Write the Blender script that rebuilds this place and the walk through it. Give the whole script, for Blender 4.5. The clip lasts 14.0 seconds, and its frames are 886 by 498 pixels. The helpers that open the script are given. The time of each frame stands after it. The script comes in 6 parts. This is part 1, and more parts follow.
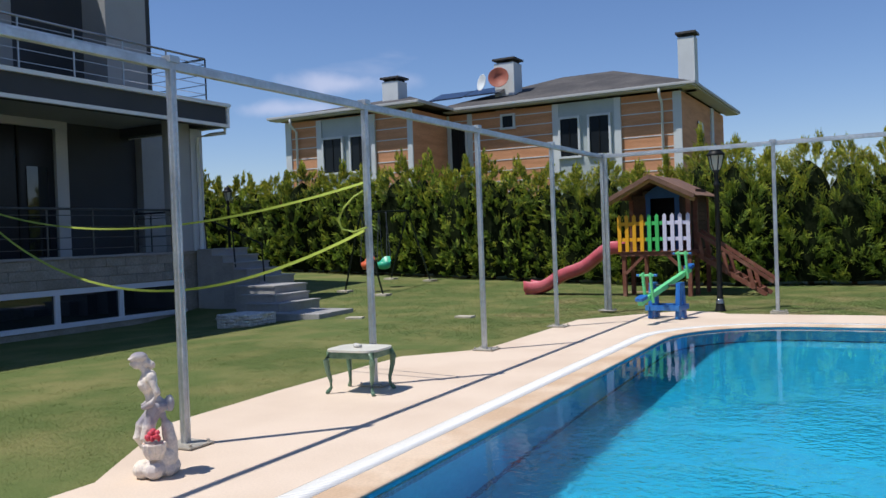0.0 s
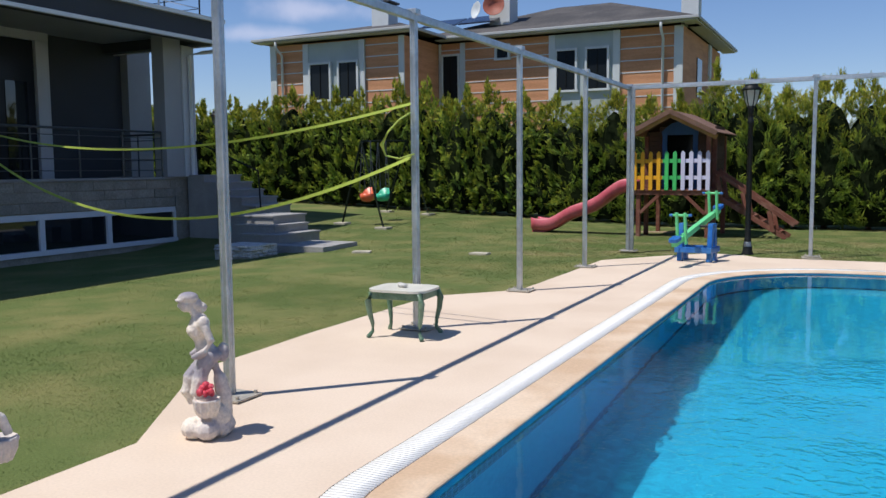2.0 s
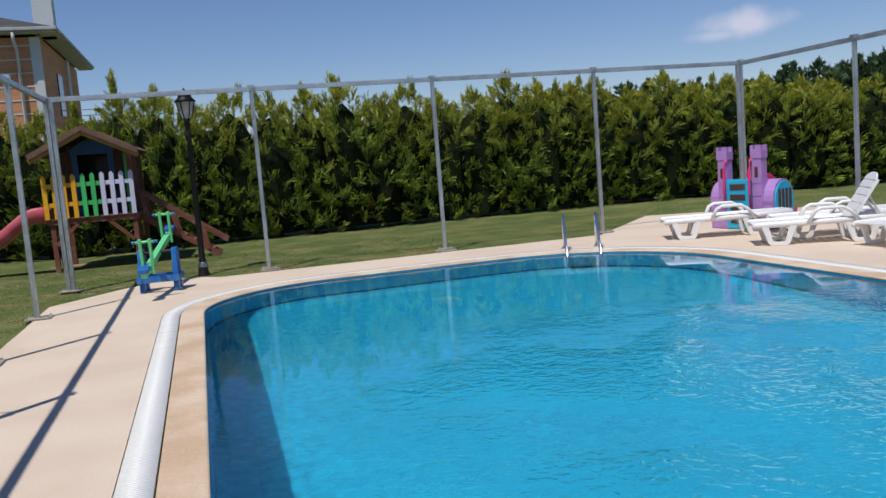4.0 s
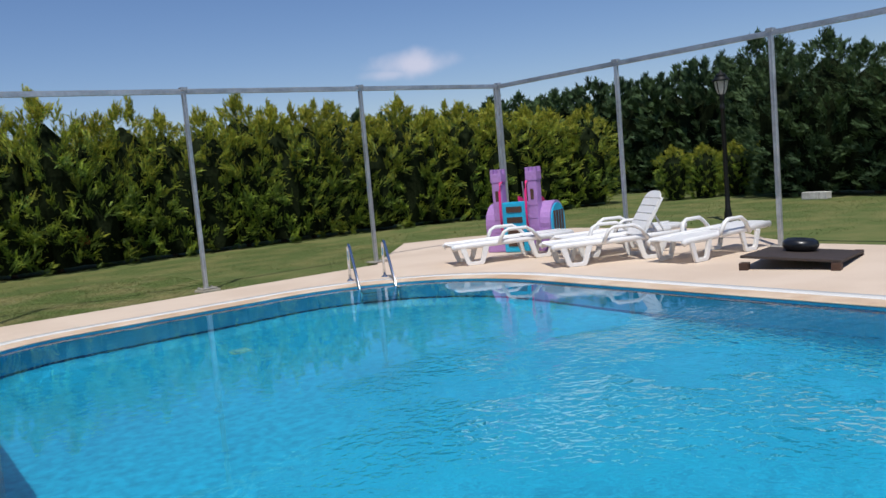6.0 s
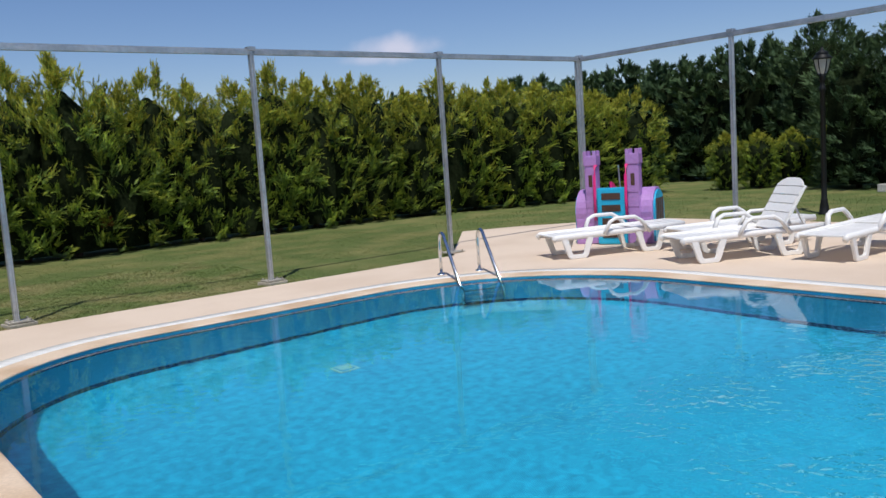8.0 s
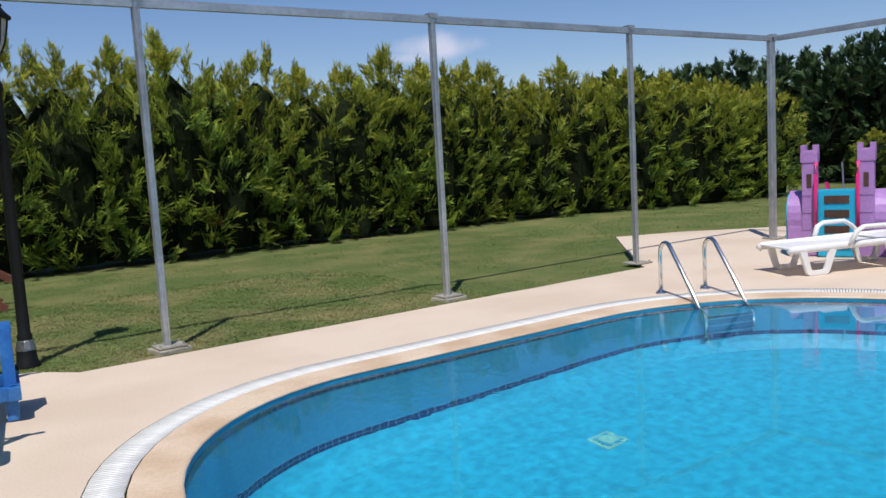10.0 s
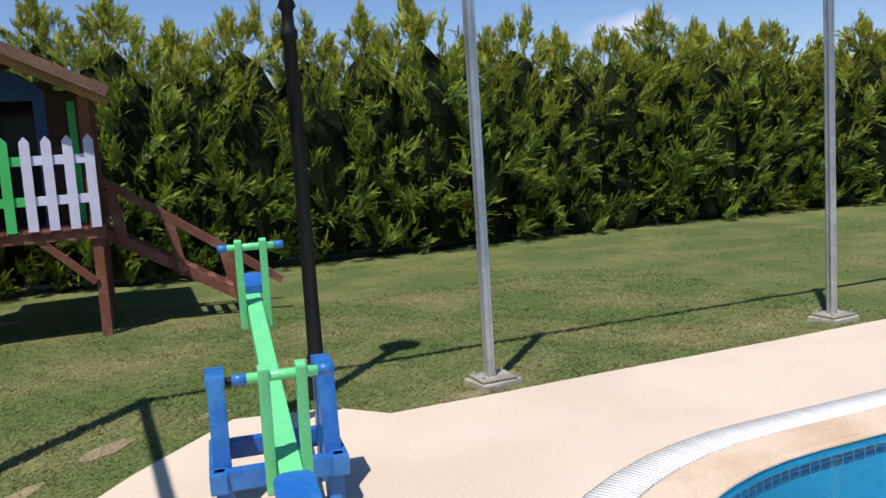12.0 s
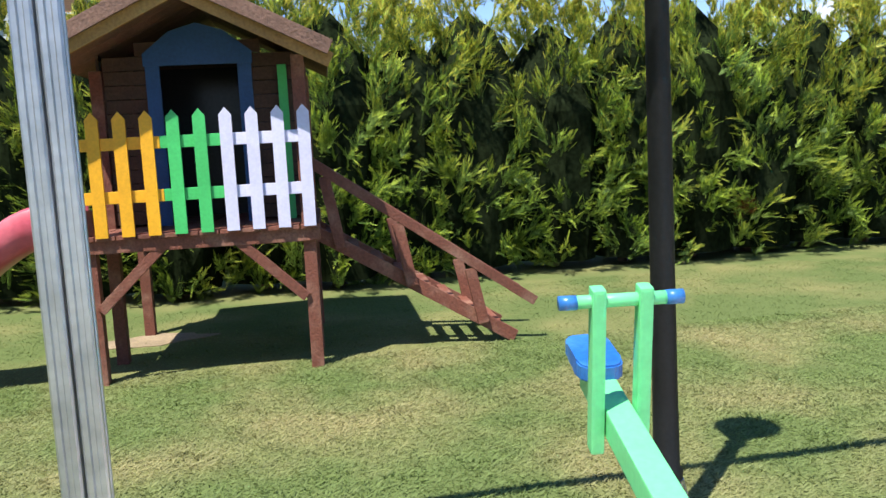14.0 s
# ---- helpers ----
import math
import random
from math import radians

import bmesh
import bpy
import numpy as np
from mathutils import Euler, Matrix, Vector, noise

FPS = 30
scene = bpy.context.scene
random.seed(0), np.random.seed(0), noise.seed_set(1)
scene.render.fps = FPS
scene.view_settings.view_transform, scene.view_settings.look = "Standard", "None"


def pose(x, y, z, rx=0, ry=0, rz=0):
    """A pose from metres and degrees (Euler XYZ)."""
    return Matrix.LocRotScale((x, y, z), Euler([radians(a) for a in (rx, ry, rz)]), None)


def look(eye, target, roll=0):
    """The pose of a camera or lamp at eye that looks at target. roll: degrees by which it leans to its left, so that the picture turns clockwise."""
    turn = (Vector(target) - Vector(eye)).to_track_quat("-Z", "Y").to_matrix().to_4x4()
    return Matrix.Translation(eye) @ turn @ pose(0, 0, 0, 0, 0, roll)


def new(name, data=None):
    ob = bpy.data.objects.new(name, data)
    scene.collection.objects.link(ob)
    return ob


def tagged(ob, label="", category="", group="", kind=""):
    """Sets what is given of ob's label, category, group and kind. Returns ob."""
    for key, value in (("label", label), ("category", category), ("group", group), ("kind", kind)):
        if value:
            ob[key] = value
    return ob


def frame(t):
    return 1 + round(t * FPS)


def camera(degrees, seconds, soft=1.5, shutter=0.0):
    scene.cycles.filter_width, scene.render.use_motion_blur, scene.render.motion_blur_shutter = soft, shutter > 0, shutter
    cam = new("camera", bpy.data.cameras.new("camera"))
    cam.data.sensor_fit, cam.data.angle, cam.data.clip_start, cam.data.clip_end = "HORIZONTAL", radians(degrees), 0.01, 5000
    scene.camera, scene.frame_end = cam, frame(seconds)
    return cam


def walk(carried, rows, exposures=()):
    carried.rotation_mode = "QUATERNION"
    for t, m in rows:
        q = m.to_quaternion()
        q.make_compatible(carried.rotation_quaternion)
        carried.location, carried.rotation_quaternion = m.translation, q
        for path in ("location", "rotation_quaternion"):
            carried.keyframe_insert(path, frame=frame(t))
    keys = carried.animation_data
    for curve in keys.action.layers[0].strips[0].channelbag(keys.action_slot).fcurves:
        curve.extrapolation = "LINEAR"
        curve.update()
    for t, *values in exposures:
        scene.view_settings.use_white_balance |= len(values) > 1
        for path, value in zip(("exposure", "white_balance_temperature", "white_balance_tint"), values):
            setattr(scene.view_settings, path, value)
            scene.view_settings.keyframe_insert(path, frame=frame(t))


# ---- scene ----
cam = camera(55.6, 14.0)
PATH = [
    (0, (-0.285, -0.028, 1.537), (-1.232, 1.733, 1.505), -2.1),
    (0.5, (-0.283, 0.036, 1.547), (-1.246, 1.787, 1.479), -1.1),
    (1, (-0.608, 0.108, 1.544), (-1.755, 1.745, 1.48), -1.3),
    (1.5, (-0.906, 0.168, 1.489), (-2.047, 1.805, 1.35), -1.5),
    (2, (-1.364, 0.367, 1.513), (-2.251, 2.149, 1.323), -0.5),
    (2.5, (-1.876, 0.547, 1.518), (-2.279, 2.496, 1.316), -2.0),
    (3, (-2.265, 0.872, 1.525), (-2.221, 2.857, 1.281), -3.6),
    (3.5, (-2.687, 1.189, 1.539), (-2.32, 3.142, 1.316), -3.6),
    (4, (-3.012, 1.495, 1.549), (-2.475, 3.41, 1.339), -4.6),
    (6.5, (-3.8, 3.99, 1.502), (-2.533, 5.526, 1.309), -4.0),
    (7, (-3.918, 4.592, 1.538), (-2.652, 6.127, 1.339), -2.7),
    (7.5, (-3.937, 5.073, 1.516), (-2.687, 6.619, 1.297), -3.4),
    (10, (-4.266, 8.181, 1.54), (-3.107, 9.795, 1.314), -3.3),
    (10.5, (-4.308, 8.83, 1.53), (-3.252, 10.517, 1.332), -3.5),
    (11, (-4.359, 9.391, 1.537), (-3.384, 11.124, 1.327), -3.3),
    (11.5, (-4.346, 9.903, 1.515), (-3.489, 11.699, 1.317), -2.9),
    (12, (-4.372, 10.574, 1.509), (-3.602, 12.405, 1.274), -3.7),
    (12.5, (-4.408, 11.134, 1.52), (-3.711, 12.989, 1.258), -2.3),
    (13, (-4.432, 11.727, 1.512), (-3.733, 13.58, 1.232), -2.3),
    (13.5, (-4.45, 12.299, 1.509), (-3.827, 14.18, 1.234), -2.6),
    (14, (-4.473, 12.924, 1.494), (-4.106, 14.876, 1.258), -3.0),
]
walk(cam, [(t, look(eye, target, roll)) for t, eye, target, roll in PATH],
     exposures=((0.0, 0.22), (0.5, -0.18), (1.0, 0.1), (1.5, 0.22), (2.0, 0.2), (2.5, 0.02), (3.0, -0.08), (4.0, -0.1), (7.5, -0.05), (10.0, 0.03), (11.0, 0.12), (12.0, 0.28), (12.5, 0.42), (13.0, 0.54), (13.5, 0.86), (14.0, 1.18)))

# ---- light ----
SUN_TO = Vector((0.96, 1.03, -2.95)).normalized()
world = bpy.data.worlds.new("sky")
scene.world = world
world.use_nodes = True
wn, wl = world.node_tree.nodes, world.node_tree.links
wn.clear()
sky = wn.new("ShaderNodeTexSky")
sky.sky_type, sky.sun_disc = "NISHITA", False
sky.sun_elevation = math.asin(-SUN_TO.z)
sky.sun_rotation = math.atan2(-SUN_TO.x, -SUN_TO.y)
sky.air_density, sky.dust_density, sky.ozone_density = 1.0, 0.05, 6.0
cloud_at = wn.new("ShaderNodeTexCoord")
cloud_map = wn.new("ShaderNodeMapping")
cloud_map.inputs["Scale"].default_value = (2.0, 2.0, 9.0)
cloud_noise = wn.new("ShaderNodeTexNoise")
cloud_noise.inputs["Scale"].default_value = 1.3
cloud_noise.inputs["Detail"].default_value = 6
cloud_ramp = wn.new("ShaderNodeValToRGB")
cloud_ramp.color_ramp.elements[0].position, cloud_ramp.color_ramp.elements[0].color = 0.66, (0, 0, 0, 1)
cloud_ramp.color_ramp.elements[1].position, cloud_ramp.color_ramp.elements[1].color = 0.92, (0.6, 0.6, 0.6, 1)
cloud_mix = wn.new("ShaderNodeMixRGB")
cloud_mix.inputs["Color2"].default_value = (7.5, 8.0, 8.8, 1)
back = wn.new("ShaderNodeBackground")
back.inputs["Strength"].default_value = 0.09
wout = wn.new("ShaderNodeOutputWorld")
wl.new(cloud_at.outputs["Generated"], cloud_map.inputs["Vector"])
wl.new(cloud_map.outputs["Vector"], cloud_noise.inputs["Vector"])
wl.new(cloud_noise.outputs["Fac"], cloud_ramp.inputs["Fac"])
cloud_amount = cloud_ramp.outputs["Color"]
wisp_noise = wn.new("ShaderNodeTexNoise")
wisp_noise.inputs["Scale"].default_value, wisp_noise.inputs["Detail"].default_value = 16.0, 5
wl.new(cloud_at.outputs["Generated"], wisp_noise.inputs["Vector"])
# small bright clouds low over the hedges: direction, half width, half height, strength
for toward, wide, high, strong in (((0.591, 0.797, 0.120), 0.075, 0.022, 0.75), ((0.565, 0.818, 0.112), 0.05, 0.010, 0.5), ((-0.560, 0.808, 0.180), 0.09, 0.018, 0.45), ((-0.613, 0.775, 0.153), 0.08, 0.013, 0.4)):
    off = wn.new("ShaderNodeVectorMath")
    off.operation = "SUBTRACT"
    off.inputs[1].default_value = toward
    grow = wn.new("ShaderNodeVectorMath")
    grow.operation = "MULTIPLY"
    grow.inputs[1].default_value = (1 / wide, 1 / wide, 1 / high)
    far = wn.new("ShaderNodeVectorMath")
    far.operation = "LENGTH"
    fray = wn.new("ShaderNodeMath")
    fray.operation = "MULTIPLY_ADD"
    fray.inputs[1].default_value = 1.6
    soft = wn.new("ShaderNodeMapRange")
    soft.interpolation_type = "SMOOTHSTEP"
    soft.inputs["From Min"].default_value, soft.inputs["From Max"].default_value = 1.75, 0.85
    soft.inputs["To Max"].default_value = strong
    join = wn.new("ShaderNodeMath")
    join.operation = "MAXIMUM"
    wl.new(cloud_at.outputs["Generated"], off.inputs[0])
    wl.new(off.outputs[0], grow.inputs[0])
    wl.new(grow.outputs[0], far.inputs[0])
    wl.new(wisp_noise.outputs["Fac"], fray.inputs[0])
    wl.new(far.outputs["Value"], fray.inputs[2])
    wl.new(fray.outputs[0], soft.inputs["Value"])
    wl.new(cloud_amount, join.inputs[0])
    wl.new(soft.outputs["Result"], join.inputs[1])
    cloud_amount = join.outputs[0]
wl.new(cloud_amount, cloud_mix.inputs["Fac"])
wl.new(sky.outputs["Color"], cloud_mix.inputs["Color1"])
sky_tone = wn.new("ShaderNodeHueSaturation")
sky_tone.inputs["Saturation"].default_value = 1.08
sky_tint = wn.new("ShaderNodeMixRGB")
sky_tint.blend_type = "MULTIPLY"
sky_tint.inputs["Fac"].default_value, sky_tint.inputs["Color2"].default_value = 1.0, (1.08, 1.0, 1.07, 1)
wl.new(cloud_mix.outputs["Color"], sky_tint.inputs["Color1"])
wl.new(sky_tint.outputs["Color"], sky_tone.inputs["Color"])
wl.new(sky_tone.outputs["Color"], back.inputs["Color"])
wl.new(back.outputs["Background"], wout.inputs["Surface"])

sun = new("sun", bpy.data.lights.new("sun", "SUN"))
sun.data.energy, sun.data.angle, sun.data.color = 4.0, radians(0.55), (1.0, 0.97, 0.925)
sun.matrix_world = look((-12, -13, 40), Vector((-12, -13, 40)) + SUN_TO)


# ---- materials ----
def mat(name, col, rough=0.6, metal=0.0, var=0.18, s1=1.2, s2=45.0, bump=0.08, col2=None, mixat=(0.42, 0.62), rnd=0.0, spec=0.5,
        stretch=(1, 1, 1), translucent=0.0, island=0.0, coat=0.0):
    m = bpy.data.materials.new(name)
    m.use_nodes = True
    nt = m.node_tree
    n, ln = nt.nodes, nt.links
    bs = n["Principled BSDF"]
    tc = n.new("ShaderNodeTexCoord")
    mp = n.new("ShaderNodeMapping")
    mp.inputs["Scale"].default_value = stretch
    ln.new(tc.outputs["Object"], mp.inputs["Vector"])
    vec = mp.outputs["Vector"]
    if rnd:
        oi = n.new("ShaderNodeObjectInfo")
        sc = n.new("ShaderNodeVectorMath")
        sc.operation = "SCALE"
        sc.inputs[0].default_value = (37, 17, 23)
        ln.new(oi.outputs["Random"], sc.inputs["Scale"])
        ad = n.new("ShaderNodeVectorMath")
        ln.new(vec, ad.inputs[0])
        ln.new(sc.outputs[0], ad.inputs[1])
        vec = ad.outputs[0]
    a = n.new("ShaderNodeTexNoise")
    a.inputs["Scale"].default_value, a.inputs["Detail"].default_value = s1, 5
    b = n.new("ShaderNodeTexNoise")
    b.inputs["Scale"].default_value, b.inputs["Detail"].default_value = s2, 4
    ln.new(vec, a.inputs["Vector"])
    ln.new(vec, b.inputs["Vector"])
    ra = n.new("ShaderNodeValToRGB")
    ra.color_ramp.elements[0].position, ra.color_ramp.elements[1].position = mixat
    ra.color_ramp.elements[0].color = (*col, 1)
    ra.color_ramp.elements[1].color = (*(col2 or [c * (1 - var) for c in col]), 1)
    ln.new(a.outputs["Fac"], ra.inputs["Fac"])
    hs = n.new("ShaderNodeHueSaturation")
    ln.new(ra.outputs["Color"], hs.inputs["Color"])
    mr = n.new("ShaderNodeMapRange")
    mr.inputs["From Min"].default_value, mr.inputs["From Max"].default_value = 0.3, 0.7
    mr.inputs["To Min"].default_value, mr.inputs["To Max"].default_value = 1 - var, 1 + var
    ln.new(b.outputs["Fac"], mr.inputs["Value"])
    value = mr.outputs["Result"]
    for amount, kind, out in ((rnd, "ShaderNodeObjectInfo", "Random"), (island, "ShaderNodeNewGeometry", "Random Per Island")):
        if amount:
            o = n.new(kind)
            r2 = n.new("ShaderNodeMapRange")
            r2.inputs["To Min"].default_value, r2.inputs["To Max"].default_value = 1 - amount, 1 + amount
            ln.new(o.outputs[out], r2.inputs["Value"])
            mu = n.new("ShaderNodeMath")
            mu.operation = "MULTIPLY"
            ln.new(value, mu.inputs[0])
            ln.new(r2.outputs["Result"], mu.inputs[1])
            value = mu.outputs[0]
    ln.new(value, hs.inputs["Value"])
    ln.new(hs.outputs["Color"], bs.inputs["Base Color"])
    bs.inputs["Roughness"].default_value, bs.inputs["Metallic"].default_value = rough, metal
    bs.inputs["Specular IOR Level"].default_value = spec
    bs.inputs["Coat Weight"].default_value = coat
    if bump:
        bp = n.new("ShaderNodeBump")
        bp.inputs["Strength"].default_value, bp.inputs["Distance"].default_value = min(1.0, bump * 4), 0.006
        ln.new(b.outputs["Fac"], bp.inputs["Height"])
        ln.new(bp.outputs["Normal"], bs.inputs["Normal"])
    if translucent:
        tl = n.new("ShaderNodeBsdfTranslucent")
        ln.new(hs.outputs["Color"], tl.inputs["Color"])
        mx = n.new("ShaderNodeMixShader")
        mx.inputs["Fac"].default_value = translucent
        ln.new(bs.outputs["BSDF"], mx.inputs[1])
        ln.new(tl.outputs["BSDF"], mx.inputs[2])
        ln.new(mx.outputs["Shader"], n["Material Output"].inputs["Surface"])
    return m


def water_mat():
    m = bpy.data.materials.new("pool_water")
    m.use_nodes = True
    n, ln = m.node_tree.nodes, m.node_tree.links
    bs = n["Principled BSDF"]
    bs.inputs["Base Color"].default_value = (0.55, 0.95, 1.0, 1)
    bs.inputs["Roughness"].default_value, bs.inputs["Transmission Weight"].default_value, bs.inputs["IOR"].default_value = 0.0, 1.0, 1.33
    tc = n.new("ShaderNodeTexCoord")
    calm = n.new("ShaderNodeTexNoise")
    calm.inputs["Scale"].default_value, calm.inputs["Detail"].default_value = 0.55, 3
    big = n.new("ShaderNodeTexNoise")
    big.inputs["Scale"].default_value, big.inputs["Detail"].default_value, big.inputs["Distortion"].default_value = 11.0, 1.0, 0.5
    fine = n.new("ShaderNodeTexNoise")
    fine.inputs["Scale"].default_value, fine.inputs["Detail"].default_value = 24.0, 1
    for t in (calm, big, fine):
        ln.new(tc.outputs["Object"], t.inputs["Vector"])
    ramp = n.new("ShaderNodeMapRange")
    ramp.inputs["From Min"].default_value, ramp.inputs["From Max"].default_value = 0.42, 0.58
    ramp.inputs["To Min"].default_value, ramp.inputs["To Max"].default_value = 0.10, 1.0
    ln.new(calm.outputs["Fac"], ramp.inputs["Value"])
    add = n.new("ShaderNodeMath")
    add.operation = "ADD"
    half = n.new("ShaderNodeMath")
    half.operation = "MULTIPLY"
    half.inputs[1].default_value = 0.35
    ln.new(fine.outputs["Fac"], half.inputs[0])
    ln.new(big.outputs["Fac"], add.inputs[0])
    ln.new(half.outputs[0], add.inputs[1])
    mul = n.new("ShaderNodeMath")
    mul.operation = "MULTIPLY"
    away = n.new("ShaderNodeVectorMath")
    away.operation = "DISTANCE"
    away.inputs[1].default_value = (0.7, 5.9, 0.0)
    ln.new(tc.outputs["Object"], away.inputs[0])
    gust = n.new("ShaderNodeMapRange")
    gust.interpolation_type = "SMOOTHSTEP"
    gust.inputs["From Min"].default_value, gust.inputs["From Max"].default_value = 1.5, 3.5
    gust.inputs["To Min"].default_value, gust.inputs["To Max"].default_value = 1.0, 0.03
    ln.new(away.outputs["Value"], gust.inputs["Value"])
    both = n.new("ShaderNodeMath")
    both.operation = "MULTIPLY"
    ln.new(gust.outputs["Result"], both.inputs[0])
    ln.new(ramp.outputs["Result"], both.inputs[1])
    ln.new(add.outputs[0], mul.inputs[0])
    ln.new(both.outputs[0], mul.inputs[1])
    bp = n.new("ShaderNodeBump")
    bp.inputs["Strength"].default_value, bp.inputs["Distance"].default_value = 1.0, 0.046
    ln.new(mul.outputs[0], bp.inputs["Height"])
    ln.new(bp.outputs["Normal"], bs.inputs["Normal"])
    return m


def tile_mat(name, col, grout, size, var=0.14, rough=0.25):
    m = mat(name, col, rough=rough, var=var, s1=0.7, s2=18, bump=0.0)
    n, ln = m.node_tree.nodes, m.node_tree.links
    bs = n["Principled BSDF"]
    src = bs.inputs["Base Color"].links[0].from_socket
    tc = n.new("ShaderNodeTexCoord")
    br = n.new("ShaderNodeTexBrick")
    br.offset = 0.0
    for key, val in (("Scale", 1.0), ("Mortar Size", size * 0.05), ("Brick Width", size), ("Row Height", size), ("Mortar Smooth", 0.2)):
        br.inputs[key].default_value = val
    br.inputs["Mortar"].default_value = (*grout, 1)
    sp = n.new("ShaderNodeSeparateXYZ")
    cb = n.new("ShaderNodeCombineXYZ")
    sm = n.new("ShaderNodeMath")
    ln.new(tc.outputs["Object"], sp.inputs[0])
    ln.new(sp.outputs["X"], sm.inputs[0])
    ln.new(sp.outputs["Y"], sm.inputs[1])
    ln.new(sm.outputs[0], cb.inputs["X"])
    ln.new(sp.outputs["Z"], cb.inputs["Y"])
    ln.new(cb.outputs[0], br.inputs["Vector"])
    ln.new(src, br.inputs["Color1"])
    ln.new(src, br.inputs["Color2"])
    ln.new(br.outputs["Color"], bs.inputs["Base Color"])
    return m


M = {}
M["deck"] = mat("deck_stone", (0.69, 0.56, 0.44), rough=0.75, var=0.05, s1=0.8, s2=60, bump=0.03, col2=(0.63, 0.50, 0.385), spec=0.3)
M["coping"] = mat("coping_stone", (0.70, 0.545, 0.40), rough=0.6, var=0.08, s1=1.6, s2=50, bump=0.05, col2=(0.57, 0.40, 0.26), spec=0.35)
M["grate"] = mat("grate_plastic", (0.78, 0.77, 0.74), rough=0.45, var=0.05, rnd=0.06, bump=0.0)
M["channel"] = mat("channel_grey", (0.58, 0.57, 0.55), rough=0.8)
M["tile"] = tile_mat("pool_tile", (0.035, 0.265, 0.43), (0.039, 0.272, 0.436), 0.05, var=0.10)
# The strong fine mottle in this blue stands in for rippling light.
M["pool_floor"] = mat("pool_floor_tile", (0.014, 0.25, 0.385), rough=0.3, var=0.24, s1=0.35, s2=11, bump=0.0, col2=(0.012, 0.22, 0.345))
M["band"] = tile_mat("dark_mosaic", (0.012, 0.022, 0.085), (0.10, 0.20, 0.34), 0.072, var=0.3)
M["water"] = water_mat()
M["lawn"] = mat("lawn_soil_grass", (0.110, 0.143, 0.046), rough=0.9, var=0.14, s1=1.0, s2=70, bump=0.3, col2=(0.19, 0.185, 0.072), mixat=(0.43, 0.68), spec=0.1)
M["blade"] = mat("grass_blade", (0.142, 0.19, 0.060), rough=0.6, var=0.10, s1=1.0, s2=9, bump=0.0, col2=(0.262, 0.272, 0.098), mixat=(0.43, 0.68), spec=0.2, translucent=0.4, island=0.16)
M["blade_dry"] = mat("dry_grass_blade", (0.19, 0.252, 0.080), rough=0.6, var=0.12, s1=1.0, s2=9, bump=0.0, col2=(0.37, 0.335, 0.155), mixat=(0.40, 0.68), spec=0.2, translucent=0.4, island=0.16)
# Paler tips, darker inner leaves: young growth plus sun and shade painted in.
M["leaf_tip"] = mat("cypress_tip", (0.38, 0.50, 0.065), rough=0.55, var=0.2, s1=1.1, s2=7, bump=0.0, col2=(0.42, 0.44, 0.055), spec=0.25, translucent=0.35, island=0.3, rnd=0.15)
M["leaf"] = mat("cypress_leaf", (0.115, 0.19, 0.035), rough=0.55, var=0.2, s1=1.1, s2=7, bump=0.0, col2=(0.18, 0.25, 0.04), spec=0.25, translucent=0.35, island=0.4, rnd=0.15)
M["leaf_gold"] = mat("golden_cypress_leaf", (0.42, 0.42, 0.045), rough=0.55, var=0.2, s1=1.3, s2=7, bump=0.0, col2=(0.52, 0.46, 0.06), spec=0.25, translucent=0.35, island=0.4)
M["leaf_dry"] = mat("dry_cypress_leaf", (0.20, 0.075, 0.03), rough=0.7, var=0.3, s1=1.3, s2=7, bump=0.0, spec=0.1, island=0.4)
M["leaf_dark"] = mat("dark_conifer_leaf", (0.052, 0.09, 0.042), rough=0.6, var=0.25, s1=0.9, s2=6, bump=0.0, col2=(0.078, 0.125, 0.05), spec=0.08, translucent=0.1, island=0.4, rnd=0.1)
# Deep shade inside the crowns, put into a near-black colour.
M["core"] = mat("crown_shade", (0.014, 0.02, 0.009), rough=1.0, var=0.4, s1=3, s2=20, bump=0.3, spec=0.0)
M["bark"] = mat("bark", (0.11, 0.07, 0.045), rough=0.9, var=0.3, s1=4, s2=40, bump=0.4, stretch=(1, 1, 0.25))
M["steel"] = mat("galvanised_steel", (0.56, 0.58, 0.60), rough=0.42, metal=0.85, var=0.10, s1=3, s2=22, bump=0.02, col2=(0.44, 0.46, 0.48), rnd=0.06)
M["plate"] = mat("weathered_plate", (0.48, 0.44, 0.37), rough=0.6, metal=0.4, var=0.2, s1=5, s2=40)
M["concrete"] = mat("rough_concrete", (0.50, 0.45, 0.36), rough=0.9, var=0.2, s1=3, s2=40, bump=0.25, rnd=0.1)
M["chrome"] = mat("polished_steel", (0.72, 0.73, 0.74), rough=0.12, metal=1.0, var=0.03, bump=0.0)
M["white_pl"] = mat("white_plastic", (0.80, 0.79, 0.77), rough=0.4, var=0.04, s1=2, s2=30, bump=0.0, rnd=0.03)
M["lilac"] = mat("lilac_plastic", (0.42, 0.23, 0.52), rough=0.4, var=0.08, s1=3, s2=30, bump=0.02)
M["cyan"] = mat("cyan_plastic", (0.02, 0.42, 0.66), rough=0.35, var=0.06, s1=3, s2=30, bump=0.0)
M["pink"] = mat("pink_plastic", (0.72, 0.03, 0.20), rough=0.35, var=0.06, s1=3, s2=30, bump=0.0)
M["slide"] = mat("faded_red_plastic", (0.50, 0.075, 0.105), rough=0.4, var=0.10, s1=2, s2=25, bump=0.02, col2=(0.58, 0.14, 0.17))
